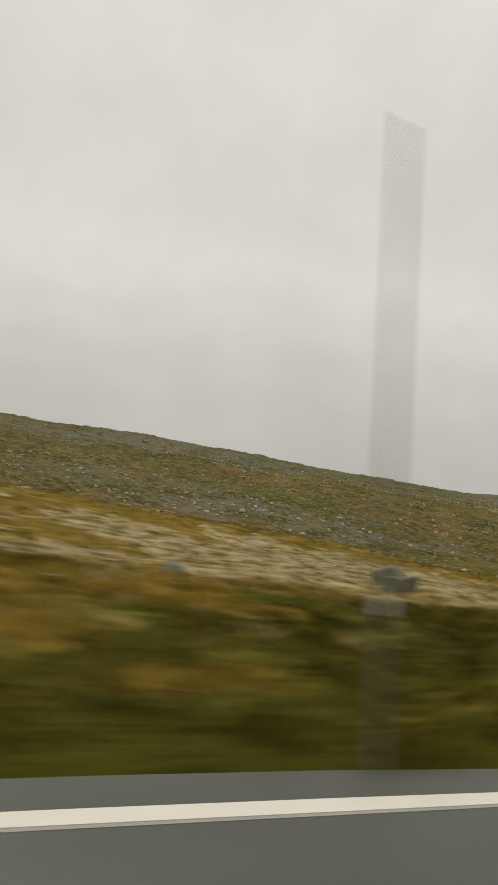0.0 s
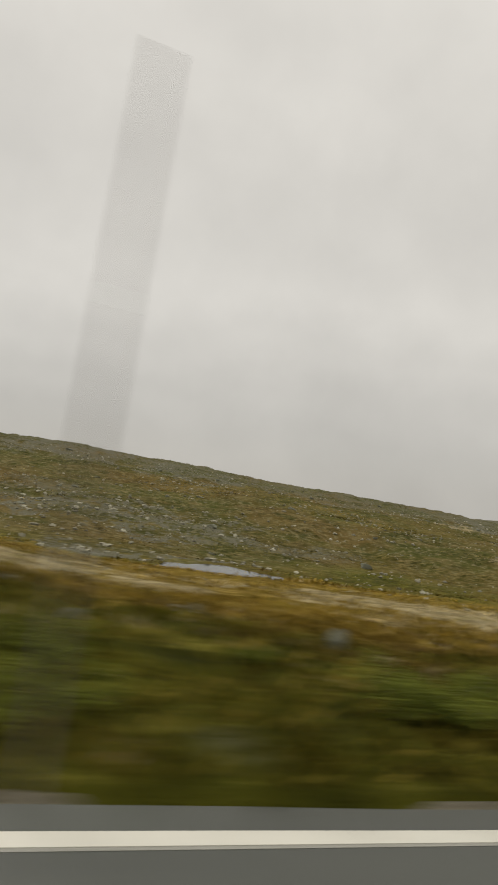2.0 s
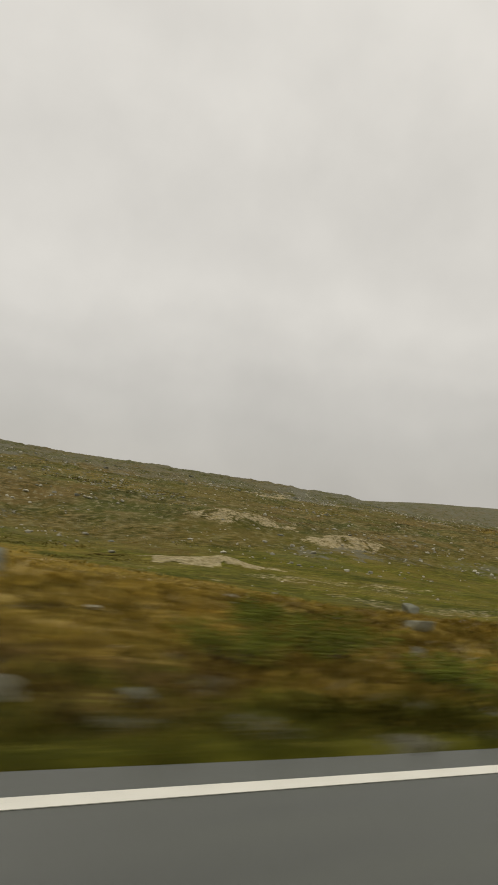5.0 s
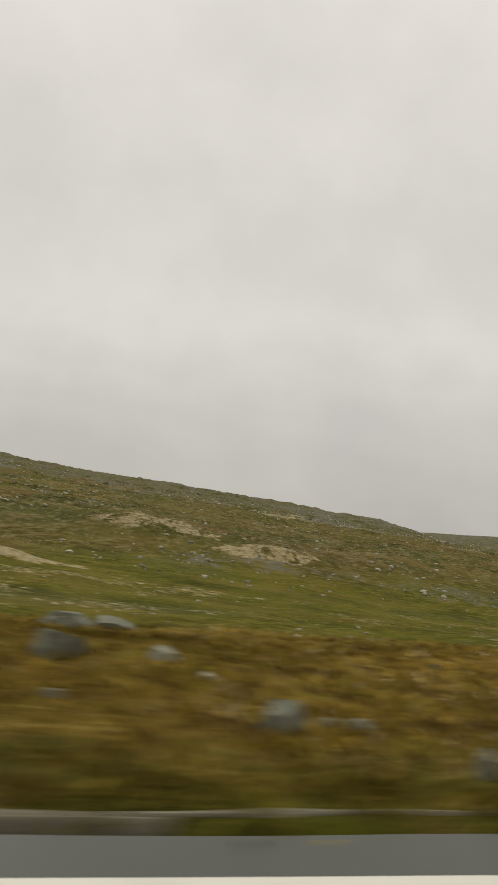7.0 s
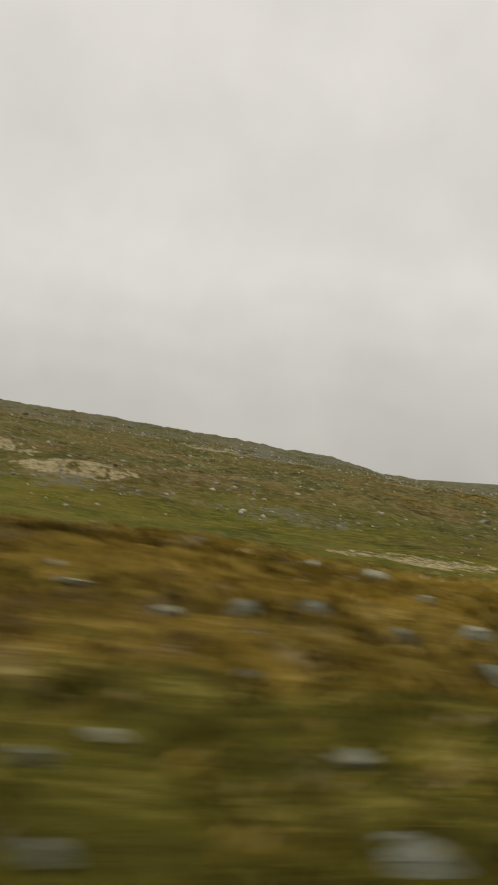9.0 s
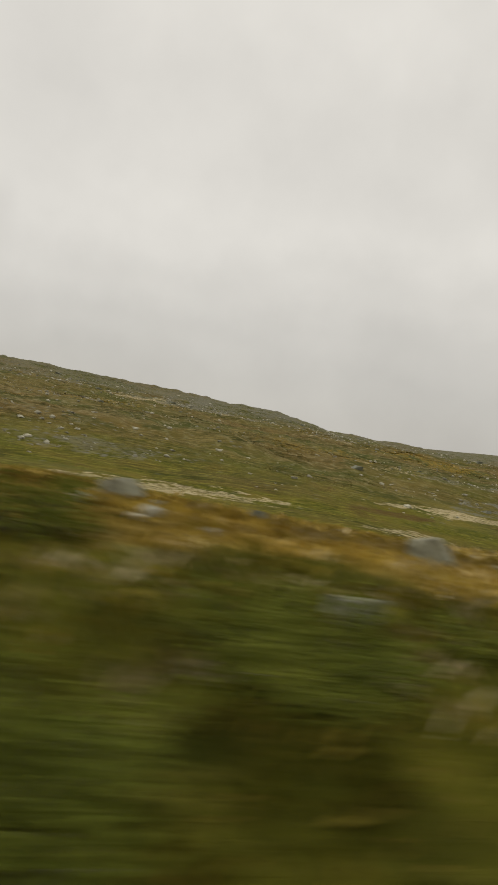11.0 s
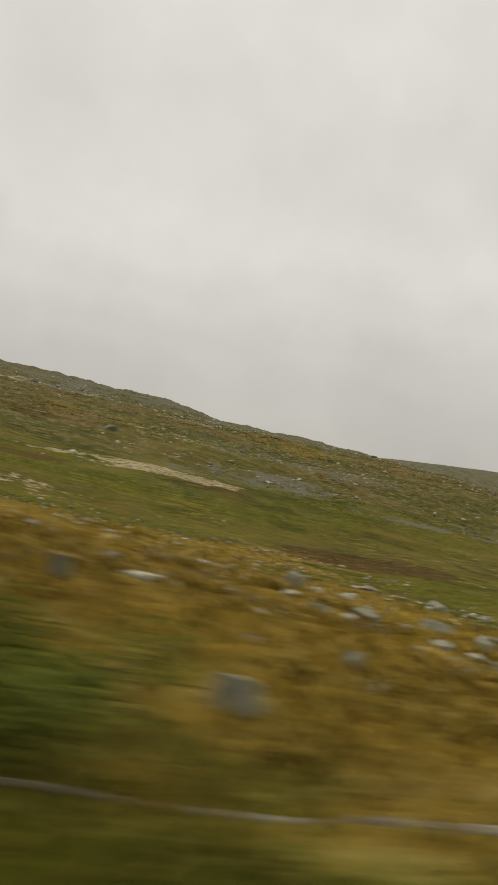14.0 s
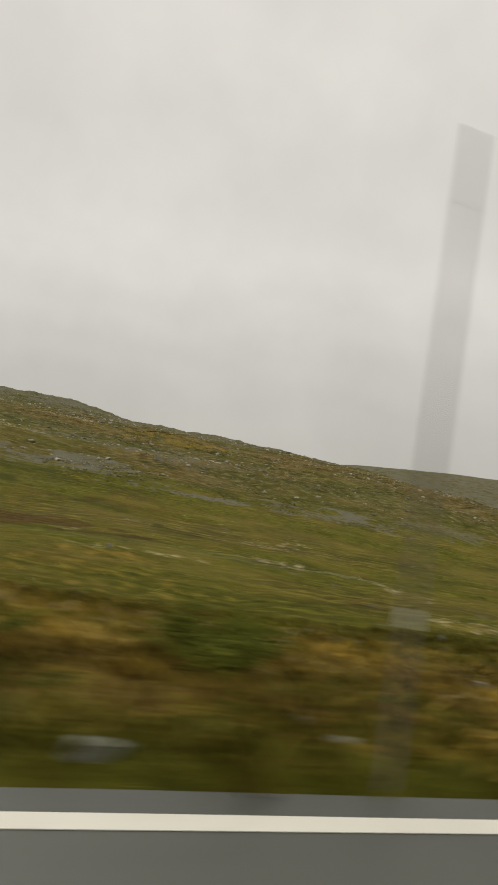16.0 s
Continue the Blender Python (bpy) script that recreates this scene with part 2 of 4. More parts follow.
def cover(x, y, lush=False):
    """Weights of sedge, pale growth, stones and red moss over green turf: an array (n, 4)."""
    x, y = np.asarray(x, float).ravel(), np.asarray(y, float).ravel()
    y = np.abs(y)
    n1, n2, n3 = fbm(x, y, 14.0, 4, 21.0), fbm(x, y, 5.0, 4, 33.0), fbm(x, y, 30.0, 4, 44.0)
    n4 = fbm(x, 1.6 * y, 1.9, 3, 91.0)
    wx = x + 26 * n1
    reach = 62 - 40 * step(86, 106, wx) + 16 * step(160, 185, wx) - 27 * step(214, 232, wx)
    gold = step(179, 182.5, x) * step(224, 218, x) * (1 - 0.8 * step(203, 205, x) * step(211, 208, x))
    early = 1.1 * np.maximum(gold, step(96, 101, x) * step(152, 144, x))
    sedge = step(3.7, 4.9, y + early + 2.2 * n2) * step(1.25, 0.75, (y + (4 + 0.2 * reach) * n1) / reach) * (0.85 + 0.5 * n2)
    sedge = np.maximum(sedge, step(92, 140, y) * step(190, 172, y) * np.clip(0.12 + 0.7 * n3, 0, 0.38))
    pale = 0.5 * step(0.2, 0.5, n2 + 0.4 * n1) * step(9, 16, y) * step(70, 40, y)
    stone = 0.75 * step(172, 196, y + 30 * n2) + 0.5 * step(0.1, 0.35, n3 + 0.3 * n2) * step(80, 100, y)
    # the far hill's haze is painted as stone grey in its cover
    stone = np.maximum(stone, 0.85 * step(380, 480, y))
    red = 0.5 * step(0.25, 0.45, fbm(x, y, 9.0, 3, 55.0)) * step(45, 55, y) * step(90, 70, y)
    out = [sedge, pale, stone, red, 0 * x]
    for cx, cy, rx, ry, kind, weight in PATCHES:
        d = ((x - cx) / rx) ** 2 + ((y - cy) / ry) ** 2
        blot = weight * step(1.25, 0.35, d + 1.3 * n2 + 0.7 * n1 + (1.7 if kind in (1, 2) else 0.6) * n4)
        out[kind] = np.maximum(out[kind], blot)
    verge = np.maximum(out[4] * step(24, 14, y), 0.9 * step(5.0, 3.7, y + 2.0 * n2 + 0.8 * n4) * (1 - 0.85 * step(58, 63, x) * step(84, 78, x)) * (1 - 0.85 * step(96, 101, x) * step(114, 110, x)) * (1 - 0.9 * gold * step(3.3, 3.65, y)))
    out[0] = out[0] * (1 - np.clip(out[4], 0, 1)) * (1 - 0.8 * np.clip(verge, 0, 1))
    if lush:
        return np.clip(verge, 0, 1)
    return np.clip(np.stack(out[:4], 1), 0, 1)


def heathy(x, y):
    """How far the turf gives way to dry heath, all over the hillside; below 0: to lush verge grass, its green darkened
    for shade.
    """
    x, y = np.asarray(x, float).ravel(), np.asarray(y, float).ravel()
    return np.where(y < 40, -cover(x, y, True), 0) + np.clip(step(60, 98, y + 14 * fbm(x, y, 22.0, 3, 71.0)) * (0.85 + 0.5 * fbm(x, y, 16.0, 3, 72.0)) + step(78, 50, x) * step(45, 65, y) * 0.6, 0, 1)

# ---------------------------------------------------------------- materials


class Nodes:
    """A material under construction."""

    def __init__(self, name):
        self.mat = bpy.data.materials.new(name)
        self.mat.use_nodes = True
        self.tree = self.mat.node_tree
        self.bsdf = self.tree.nodes["Principled BSDF"]
        self.co = self.tree.nodes.new("ShaderNodeTexCoord").outputs["Object"]

    def add(self, kind, **values):
        node = self.tree.nodes.new(kind)
        for key, value in values.items():
            self.feed(node.inputs[key.replace("_", " ")], value)
        return node

    def feed(self, socket, value):
        if isinstance(value, bpy.types.NodeSocket):
            self.tree.links.new(value, socket)
        else:
            socket.default_value = value

    def noise(self, scale, detail=4.0, rough=0.55, vector=None):
        return self.add("ShaderNodeTexNoise", Vector=vector or self.co, Scale=scale, Detail=detail, Roughness=rough).outputs["Fac"]

    def ramp(self, value, low, high, to_low=0.0, to_high=1.0):
        node = self.add("ShaderNodeMapRange", Value=value, From_Min=low, From_Max=high, To_Min=to_low, To_Max=to_high)
        return node.outputs["Result"]

    def math(self, op, a, b=0.0):
        node = self.tree.nodes.new("ShaderNodeMath")
        node.operation = op
        self.feed(node.inputs[0], a)
        self.feed(node.inputs[1], b)
        return node.outputs[0]

    def mix(self, factor, a, b, blend="MIX"):
        node = self.tree.nodes.new("ShaderNodeMix")
        node.data_type, node.blend_type = "RGBA", blend
        self.feed(node.inputs["Factor"], factor)
        for key, value in (("A", a), ("B", b)):
            socket = [s for s in node.inputs if s.name == key and s.type == "RGBA"][0]
            self.feed(socket, value if isinstance(value, bpy.types.NodeSocket) else (*value, 1.0))
        return [s for s in node.outputs if s.type == "RGBA"][0]

    def bump(self, height, strength, distance):
        return self.add("ShaderNodeBump", Height=height, Strength=strength, Distance=distance).outputs["Normal"]

    def done(self, color, roughness, normal=None, **more):
        self.feed(self.bsdf.inputs["Base Color"], color if isinstance(color, bpy.types.NodeSocket) else (*color, 1.0))
        self.feed(self.bsdf.inputs["Roughness"], roughness)
        if normal is not None:
            self.feed(self.bsdf.inputs["Normal"], normal)
        for key, value in more.items():
            self.feed(self.bsdf.inputs[key.replace("_", " ")], value)
        return self.mat


def moor_material(name, blades=False):
    m = Nodes(name)
    att = m.tree.nodes.new("ShaderNodeAttribute")
    att.attribute_name = "cover"
    sep = m.add("ShaderNodeSeparateColor", Color=att.outputs["Color"])
    sedge, pale, stone = sep.outputs[0], sep.outputs[1], sep.outputs[2]
    red = att.outputs["Alpha"]
    big, mid, fine = m.noise(0.22, 5, 0.6), m.noise(1.6, 5, 0.62), m.noise(13.0, 4, 0.65)
    swell = m.ramp(m.noise(0.10, 3, 0.5), 0.42, 0.60, 0.30, 1.0)
    turf = m.mix(m.ramp(mid, 0.3, 0.7), (0.054, 0.066, 0.007), (0.185, 0.178, 0.020))
    turf = m.mix(m.ramp(big, 0.45, 0.70, 0.0, 0.8), turf, (0.190, 0.140, 0.026))
    bands = m.noise(0.055, 5, 0.6, m.add("ShaderNodeMapping", Vector=m.co, Scale=(0.4, 1.0, 1.0)).outputs["Vector"])
    turf = m.mix(m.ramp(bands, 0.50, 0.66, 0.0, 0.65), turf, (0.165, 0.120, 0.042))
    turf = m.mix(m.ramp(bands, 0.46, 0.34, 0.0, 0.45), turf, (0.130, 0.128, 0.062))
    dry = m.tree.nodes.new("ShaderNodeAttribute")
    dry.attribute_name = "heathy"
    lay = m.add("ShaderNodeMapping", Vector=m.co, Rotation=(0, 0, 0.35), Scale=(0.6, 0.8, 1.0)).outputs["Vector"]
    broad, middle, small = m.noise(0.05, 4, 0.55, lay), m.noise(0.21, 5, 0.6, lay), m.noise(0.75, 5, 0.65)
    turf = m.mix(m.ramp(middle, 0.46, 0.36, 0.0, 0.65), turf, (0.048, 0.056, 0.009))
    turf = m.mix(m.ramp(middle, 0.53, 0.64, 0.0, 0.6), turf, (0.215, 0.172, 0.034))
    heath = m.mix(m.ramp(broad, 0.42, 0.58), (0.098, 0.104, 0.028), (0.180, 0.122, 0.042))
    heath = m.mix(m.ramp(middle, 0.50, 0.64, 0.0, 0.85), heath, (0.210, 0.160, 0.068))
    heath = m.mix(m.ramp(middle, 0.47, 0.36, 0.0, 0.8), heath, (0.076, 0.084, 0.026))
    heath = m.mix(m.ramp(small, 0.53, 0.62, 0.0, 0.8), heath, (0.300, 0.262, 0.140))
    heath = m.mix(m.math("MULTIPLY", swell, m.ramp(small, 0.48, 0.38, 0.0, 0.85)), heath, (0.040, 0.042, 0.012))
    turf = m.mix(m.ramp(dry.outputs["Fac"], 0.05, 0.95, 0.0, 0.92), turf, heath)
    # lush verge green, with the shade down among tall blades painted in
    lush = m.mix(m.ramp(mid, 0.3, 0.7), (0.036, 0.041, 0.004), (0.118, 0.114, 0.011))
    turf = m.mix(m.ramp(dry.outputs["Fac"], -0.1, -0.8), turf, lush)
    straw = m.mix(m.ramp(mid, 0.30, 0.68), (0.200, 0.126, 0.017), (0.345, 0.232, 0.044))
    straw = m.mix(m.ramp(big, 0.42, 0.68, 0.0, 0.5), straw, (0.265, 0.190, 0.032))
    lichen = m.mix(m.ramp(mid, 0.35, 0.65), (0.36, 0.285, 0.14), (0.65, 0.55, 0.34))
    grit = m.mix(m.ramp(fine, 0.3, 0.7), (0.100, 0.097, 0.068), (0.270, 0.258, 0.188))
    moss = m.mix(m.ramp(mid, 0.3, 0.7), (0.068, 0.036, 0.014), (0.130, 0.074, 0.026))
    edge = m.math("ADD", m.ramp(mid, 0.25, 0.75, -0.45, 0.45), m.ramp(fine, 0.25, 0.75, -0.2, 0.2))
    color = m.mix(m.ramp(m.math("ADD", sedge, edge), 0.35, 0.65), turf, straw)
    color = m.mix(m.math("MULTIPLY", m.ramp(m.math("ADD", red, edge), 0.4, 0.7), 0.85), color, moss)
    # bare stones break the growth up in small spots
    spots = m.add("ShaderNodeTexVoronoi", Vector=m.co, Scale=0.9, Randomness=1.0)
    spot = m.ramp(m.math("ADD", spots.outputs["Distance"], m.ramp(fine, 0.3, 0.7, -0.15, 0.15)), 0.22, 0.42, 1.0, 0.0)
    pick = m.add("ShaderNodeSeparateColor", Color=spots.outputs["Color"]).outputs[0]
    picked = m.ramp(m.math("SUBTRACT", m.math("MULTIPLY", stone, 0.9), pick), -0.05, 0.05)
    color = m.mix(m.math("MULTIPLY", m.ramp(m.math("ADD", pale, edge), 0.45, 0.75), 0.85), color, lichen)
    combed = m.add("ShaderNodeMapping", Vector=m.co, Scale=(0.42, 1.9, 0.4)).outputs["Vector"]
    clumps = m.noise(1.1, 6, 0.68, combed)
    # near-black between the clumps paints the shade among tufts, stronger on the ground
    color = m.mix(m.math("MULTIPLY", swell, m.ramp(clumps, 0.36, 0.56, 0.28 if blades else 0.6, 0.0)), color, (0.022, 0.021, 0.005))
    color = m.mix(m.math("MULTIPLY", swell, m.ramp(clumps, 0.53, 0.66, 0.0, 0.62)), color, m.mix(m.ramp(dry.outputs["Fac"], 0.1, 0.8), m.mix(sedge, (0.31, 0.275, 0.05), (0.53, 0.40, 0.14)), (0.34, 0.245, 0.095)))
    if not blades:
        color = m.mix(m.math("MULTIPLY", spot, picked), color, grit)
        color = m.mix(m.math("MULTIPLY", m.ramp(stone, 0.5, 0.9), m.ramp(m.math("ADD", mid, m.ramp(middle, 0.35, 0.65, -0.12, 0.12)), 0.40, 0.55)), color, grit)
    color = m.mix(m.ramp(fine, 0.25, 0.75, 0.0, 0.25 if blades else 0.45), color, (0.035, 0.032, 0.008))
    if blades:
        island = m.tree.nodes.new("ShaderNodeNewGeometry").outputs["Random Per Island"]
        color = m.mix(m.ramp(island, 0.0, 1.0, 0.0, 0.45), color, m.mix(island, (0.06, 0.065, 0.006), (0.42, 0.30, 0.06)))
        tone = m.tree.nodes.new("ShaderNodeAttribute")
        tone.attribute_name = "tone"
        color = m.mix(1.0, color, tone.outputs["Color"], "MULTIPLY")
    relief = m.math("ADD", m.math("MULTIPLY", mid, 0.7), m.math("MULTIPLY", fine, 0.35))
    return m.done(color, 0.95, None if blades else m.bump(relief, 0.9, 0.25), Specular_IOR_Level=0.03)


def asphalt_material():
    m = Nodes("asphalt")
    stretch = m.add("ShaderNodeMapping", Vector=m.co, Scale=(0.15, 1.6, 1.0)).outputs["Vector"]
    wear = m.noise(1.3, 4, 0.6, stretch)
    patch, grain = m.noise(0.5, 4), m.noise(160.0, 3, 0.7)
    color = m.mix(m.ramp(wear, 0.35, 0.68), (0.046, 0.052, 0.040), (0.070, 0.077, 0.059))
    color = m.mix(m.ramp(patch, 0.35, 0.7, 0.0, 0.4), color, (0.058, 0.059, 0.048))
    color = m.mix(m.ramp(grain, 0.45, 0.75, 0.0, 0.45), color, (0.12, 0.118, 0.108))
    rough = m.ramp(wear, 0.3, 0.7, 0.28, 0.45)
    return m.done(color, rough, m.bump(grain, 0.35, 0.006))


def paint_material():
    m = Nodes("road_paint")
    grain, worn = m.noise(90.0, 4, 0.7), m.noise(3.0, 5, 0.65)
    color = m.mix(m.ramp(worn, 0.30, 0.70), (0.70, 0.68, 0.59), (0.61, 0.59, 0.505))
    color = m.mix(m.ramp(m.math("ADD", grain, m.ramp(worn, 0.3, 0.8, -0.15, 0.2)), 0.62, 0.80, 0.0, 0.7), color, (0.20, 0.19, 0.175))
    return m.done(color, 0.6, m.bump(grain, 0.2, 0.003))


def rock_material(name, low, high, bright, growth):
    m = Nodes(name)
    info = m.tree.nodes.new("ShaderNodeObjectInfo")
    tone = info.outputs["Random"]
    big, mid, fine = m.noise(1.3, 4), m.noise(6.0, 5, 0.65), m.noise(42.0, 4, 0.7)
    color = m.mix(m.ramp(big, 0.32, 0.68), low, high)
    color = m.mix(m.ramp(tone, 0.0, 1.0, 0.0, 0.4), color, bright)
    spots = m.ramp(m.math("ADD", mid, m.ramp(fine, 0.2, 0.8, -0.1, 0.1)), 0.54, 0.62)
    color = m.mix(m.math("MULTIPLY", spots, growth), color, (0.31, 0.315, 0.205))
    dark = m.ramp(m.noise(3.1, 6, 0.7), 0.56, 0.68)
    color = m.mix(m.math("MULTIPLY", dark, 0.6), color, (0.075, 0.075, 0.072))
    color = m.mix(m.ramp(fine, 0.35, 0.75, 0.0, 0.35), color, (0.10, 0.098, 0.09))
    relief = m.math("ADD", mid, m.math("MULTIPLY", fine, 0.4))
    return m.done(color, 0.88, m.bump(relief, 0.6, 0.06), Specular_IOR_Level=0.12)


def wood_material():
    m = Nodes("weathered_pole_wood")
    stretch = m.add("ShaderNodeMapping", Vector=m.co, Scale=(30.0, 30.0, 1.2)).outputs["Vector"]
    grain, spot = m.noise(1.0, 5, 0.6, stretch), m.noise(5.0, 4)
    color = m.mix(m.ramp(grain, 0.3, 0.7), (0.105, 0.085, 0.062), (0.25, 0.215, 0.165))
    color = m.mix(m.ramp(spot, 0.5, 0.75, 0.0, 0.6), color, (0.10, 0.098, 0.09))
    return m.done(color, 0.85, m.bump(grain, 0.5, 0.004))


def plain_material(name, low, high, scale, roughness, gloss=0.4):
    m = Nodes(name)
    return m.done(m.mix(m.ramp(m.noise(scale, 4), 0.3, 0.7), low, high), roughness, Specular_IOR_Level=gloss)


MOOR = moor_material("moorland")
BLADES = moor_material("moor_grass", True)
ASPHALT, PAINT, WOOD = asphalt_material(), paint_material(), wood_material()
ROCK = rock_material("granite", (0.118, 0.121, 0.088), (0.225, 0.230, 0.168), (0.290, 0.294, 0.218), 0.45)
LICHEN_ROCK = rock_material("lichened_granite", (0.18, 0.175, 0.120), (0.35, 0.342, 0.240), (0.45, 0.435, 0.310), 0.6)
REFLECT = plain_material("reflective_sleeve", (0.50, 0.52, 0.49), (0.60, 0.62, 0.58), 20, 0.35)
BAND = plain_material("dark_tape", (0.03, 0.03, 0.03), (0.06, 0.055, 0.05), 20, 0.6)
LEAF = plain_material("willow_leaf", (0.075, 0.094, 0.012), (0.180, 0.190, 0.030), 2.5, 0.9, 0.06)
BARK = plain_material("willow_bark", (0.06, 0.045, 0.03), (0.13, 0.10, 0.07), 8, 0.9)


def mesh_of(name, verts, faces, material, smooth=True, layer=None):
    """A mesh from arrays; layer: four weights a vertex, stored as 'cover'."""
    data = bpy.data.meshes.new(name)
    data.from_pydata(np.asarray(verts).tolist() if len(verts) < 20 else verts, [], faces)
    data.polygons.foreach_set("use_smooth", np.full(len(data.polygons), smooth))
    if layer is not None:
        att = data.attributes.new("cover", "FLOAT_COLOR", "POINT")
        att.data.foreach_set("color", np.asarray(layer, np.float32).ravel())
    data.materials.append(material)
    data.update()
    return data


def part(name, bm, material, parent, label=""):
    """One bmesh as one mesh object under a thing or a part."""
    data = bpy.data.meshes.new(name)
    bm.to_mesh(data)
    bm.free()
    data.materials.append(material)
    ob = new(name, data)
    ob.parent = parent
    return tagged(ob, label)


# ---------------------------------------------------------------- ground, road, water
def axis(*stretches):
    out = []
    for a, b, n in stretches:
        out += list(np.linspace(a, b, n, endpoint=False))
    return np.array(out + [stretches[-1][1]])


gx = np.concatenate([-np.geomspace(1500, 40, 30), axis((-38, -6, 32), (-6, 250, 1060), (250, 420, 190), (420, 520, 40)), np.geomspace(530, 4200, 50)])
gy = np.concatenate([-np.geomspace(1500, 12, 22), axis((-11, 3.0, 10), (3.0, 9, 38), (9, 22, 44), (22, 60, 68), (60, 130, 80), (130, 205, 60), (205, 224, 24), (224, 300, 16)), np.geomspace(310, 4200, 45)])
GX, GY = np.meshgrid(gx, gy)
nx, ny = len(gx), len(gy)
gverts = np.stack([GX.ravel(), GY.ravel(), land(GX, GY)], 1)
cell = (np.arange(ny - 1)[:, None] * nx + np.arange(nx - 1)[None, :]).ravel()
gfaces = np.stack([cell, cell + 1, cell + nx + 1, cell + nx], 1)


def big_mesh(name, verts, faces, material, layer, smooth=True, tone=None, dry=None):
    data = bpy.data.meshes.new(name)
    n, k = faces.shape
    data.vertices.add(len(verts))
    data.vertices.foreach_set("co", verts.astype(np.float32).ravel())
    data.loops.add(n * k)
    data.loops.foreach_set("vertex_index", faces.astype(np.int32).ravel())
    data.polygons.add(n)
    data.polygons.foreach_set("loop_start", np.arange(0, n * k, k, dtype=np.int32))
    data.update(calc_edges=True)
    data.polygons.foreach_set("use_smooth", np.full(n, smooth))
    if layer is not None:
        att = data.attributes.new("cover", "FLOAT_COLOR", "POINT")
        att.data.foreach_set("color", layer.astype(np.float32).ravel())
    if dry is not None:
        data.attributes.new("heathy", "FLOAT", "POINT").data.foreach_set("value", dry.astype(np.float32))
    if tone is not None:
        att = data.attributes.new("tone", "FLOAT_COLOR", "POINT")
        att.data.foreach_set("color", tone.astype(np.float32).ravel())
    data.materials.append(material)
    return data


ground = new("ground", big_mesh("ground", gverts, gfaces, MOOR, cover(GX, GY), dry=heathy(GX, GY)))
tagged(ground, "open moorland of green turf, rusty sedge and stony slopes", "ground", kind="structure")


def strip(name, x0, x1, ya, yb, lift, material, ragged=0.0, cells=700, thick=0.12):
    """A long slab on the road's plane between ya and yb."""
    bm = bmesh.new()
    rows = []
    for i in range(cells + 1):
        x = x0 + (x1 - x0) * i / cells
        wob = ragged * float(fbm([x], [0.0], 2.3, 3, 9.0)[0])
        out = float(bulge(x)) if ya > 3 or yb > 3 else 0.0
        near = out if ya > 3 else 0.0
        z = lift - SLOPE * x
        ring = ((ya + near, z - thick), (ya + near, z), (yb + out + wob, z), (yb + out + wob + thick * 0.5, z - thick))
        rows.append([bm.verts.new((x, y, zz)) for y, zz in ring])
    for a, b in zip(rows, rows[1:]):
        for k in range(3):
            bm.faces.new((a[k], b[k], b[k + 1], a[k + 1]))
    bm.normal_update()
    data = bpy.data.meshes.new(name)
    bm.to_mesh(data)
    bm.free()
    data.materials.append(material)
    return new(name, data)


road = tagged(strip("road", -120, 420, -3.6, ROAD_EDGE, 0.0, ASPHALT, ragged=0.04, cells=1600), "damp grey asphalt road with a crumbling edge", "road", kind="structure")
line = tagged(strip("edge_line", -120, 420, LINE_Y - LINE_WIDTH / 2, LINE_Y + LINE_WIDTH / 2, 0.005, PAINT, ragged=0.012, cells=1600, thick=0.004),
              "worn white edge line painted on the asphalt", "road marking", kind="structure")

old = plain_material("worn_paint", (0.20, 0.20, 0.17), (0.40, 0.39, 0.34), 30, 0.7)
low = LINE_Y - LINE_WIDTH / 2
tagged(strip("old_edge_line", -30, 46, low - 0.026, low, 0.002, old, ragged=0.01, cells=400, thick=0.002), "faded remains of an older edge line on the asphalt", "road marking", kind="structure")

m = Nodes("gravel")
pebbles = m.add("ShaderNodeTexVoronoi", Vector=m.co, Scale=38.0)
grey = m.mix(m.ramp(m.noise(2.0, 5, 0.65), 0.35, 0.65), (0.20, 0.175, 0.115), (0.36, 0.320, 0.225))
grey = m.mix(m.ramp(pebbles.outputs["Distance"], 0.2, 0.55, 0.0, 0.6), grey, (0.09, 0.085, 0.07))
GRAVEL = m.done(grey, 0.95, m.bump(pebbles.outputs["Distance"], 0.6, 0.02), Specular_IOR_Level=0.08)


def gravel_shoulder(x0, x1, middle, half, drift=0.0):
    """A low ragged bank of gravel that sinks into the turf on both sides."""
    n = int((x1 - x0) * 6)
    xs = np.linspace(x0, x1, n)
    ends = np.minimum(step(x0, x0 + 2.5, xs), step(x1, x1 - 2.5, xs))
    mid = middle + drift * (xs - x0) / (x1 - x0) + bulge(xs) + 0.16 * fbm(xs, 0 * xs, 4.0, 3, 19.0)
    wide = half * ends * (1 + 2.4 * fbm(xs, 0 * xs, 1.7, 3, 29.0)) + 0.01
    wide = np.maximum(wide, 0.008)
    rows = []
    for u, rise in ((-1.5, -0.10), (-1.0, 0.0), (-0.4, 0.02), (0.3, 0.025), (0.9, 0.0), (1.4, -0.10)):
        yy = mid + u * wide
        rows.append(np.stack([xs, yy, land(xs, yy) + rise + 0.02 * fbm(xs, yy, 0.5, 2, 39.0)], 1))
    verts = np.concatenate(rows)
    cell = (np.arange(len(rows) - 1)[:, None] * n + np.arange(n - 1)[None, :]).ravel()
    faces = np.stack([cell, cell + 1, cell + n + 1, cell + n], 1)
    ob = new("gravel_shoulder", big_mesh("gravel_shoulder", verts, faces, GRAVEL, None))
    tagged(ob, "pale gravel shoulder between asphalt and turf", "road shoulder", kind="structure")


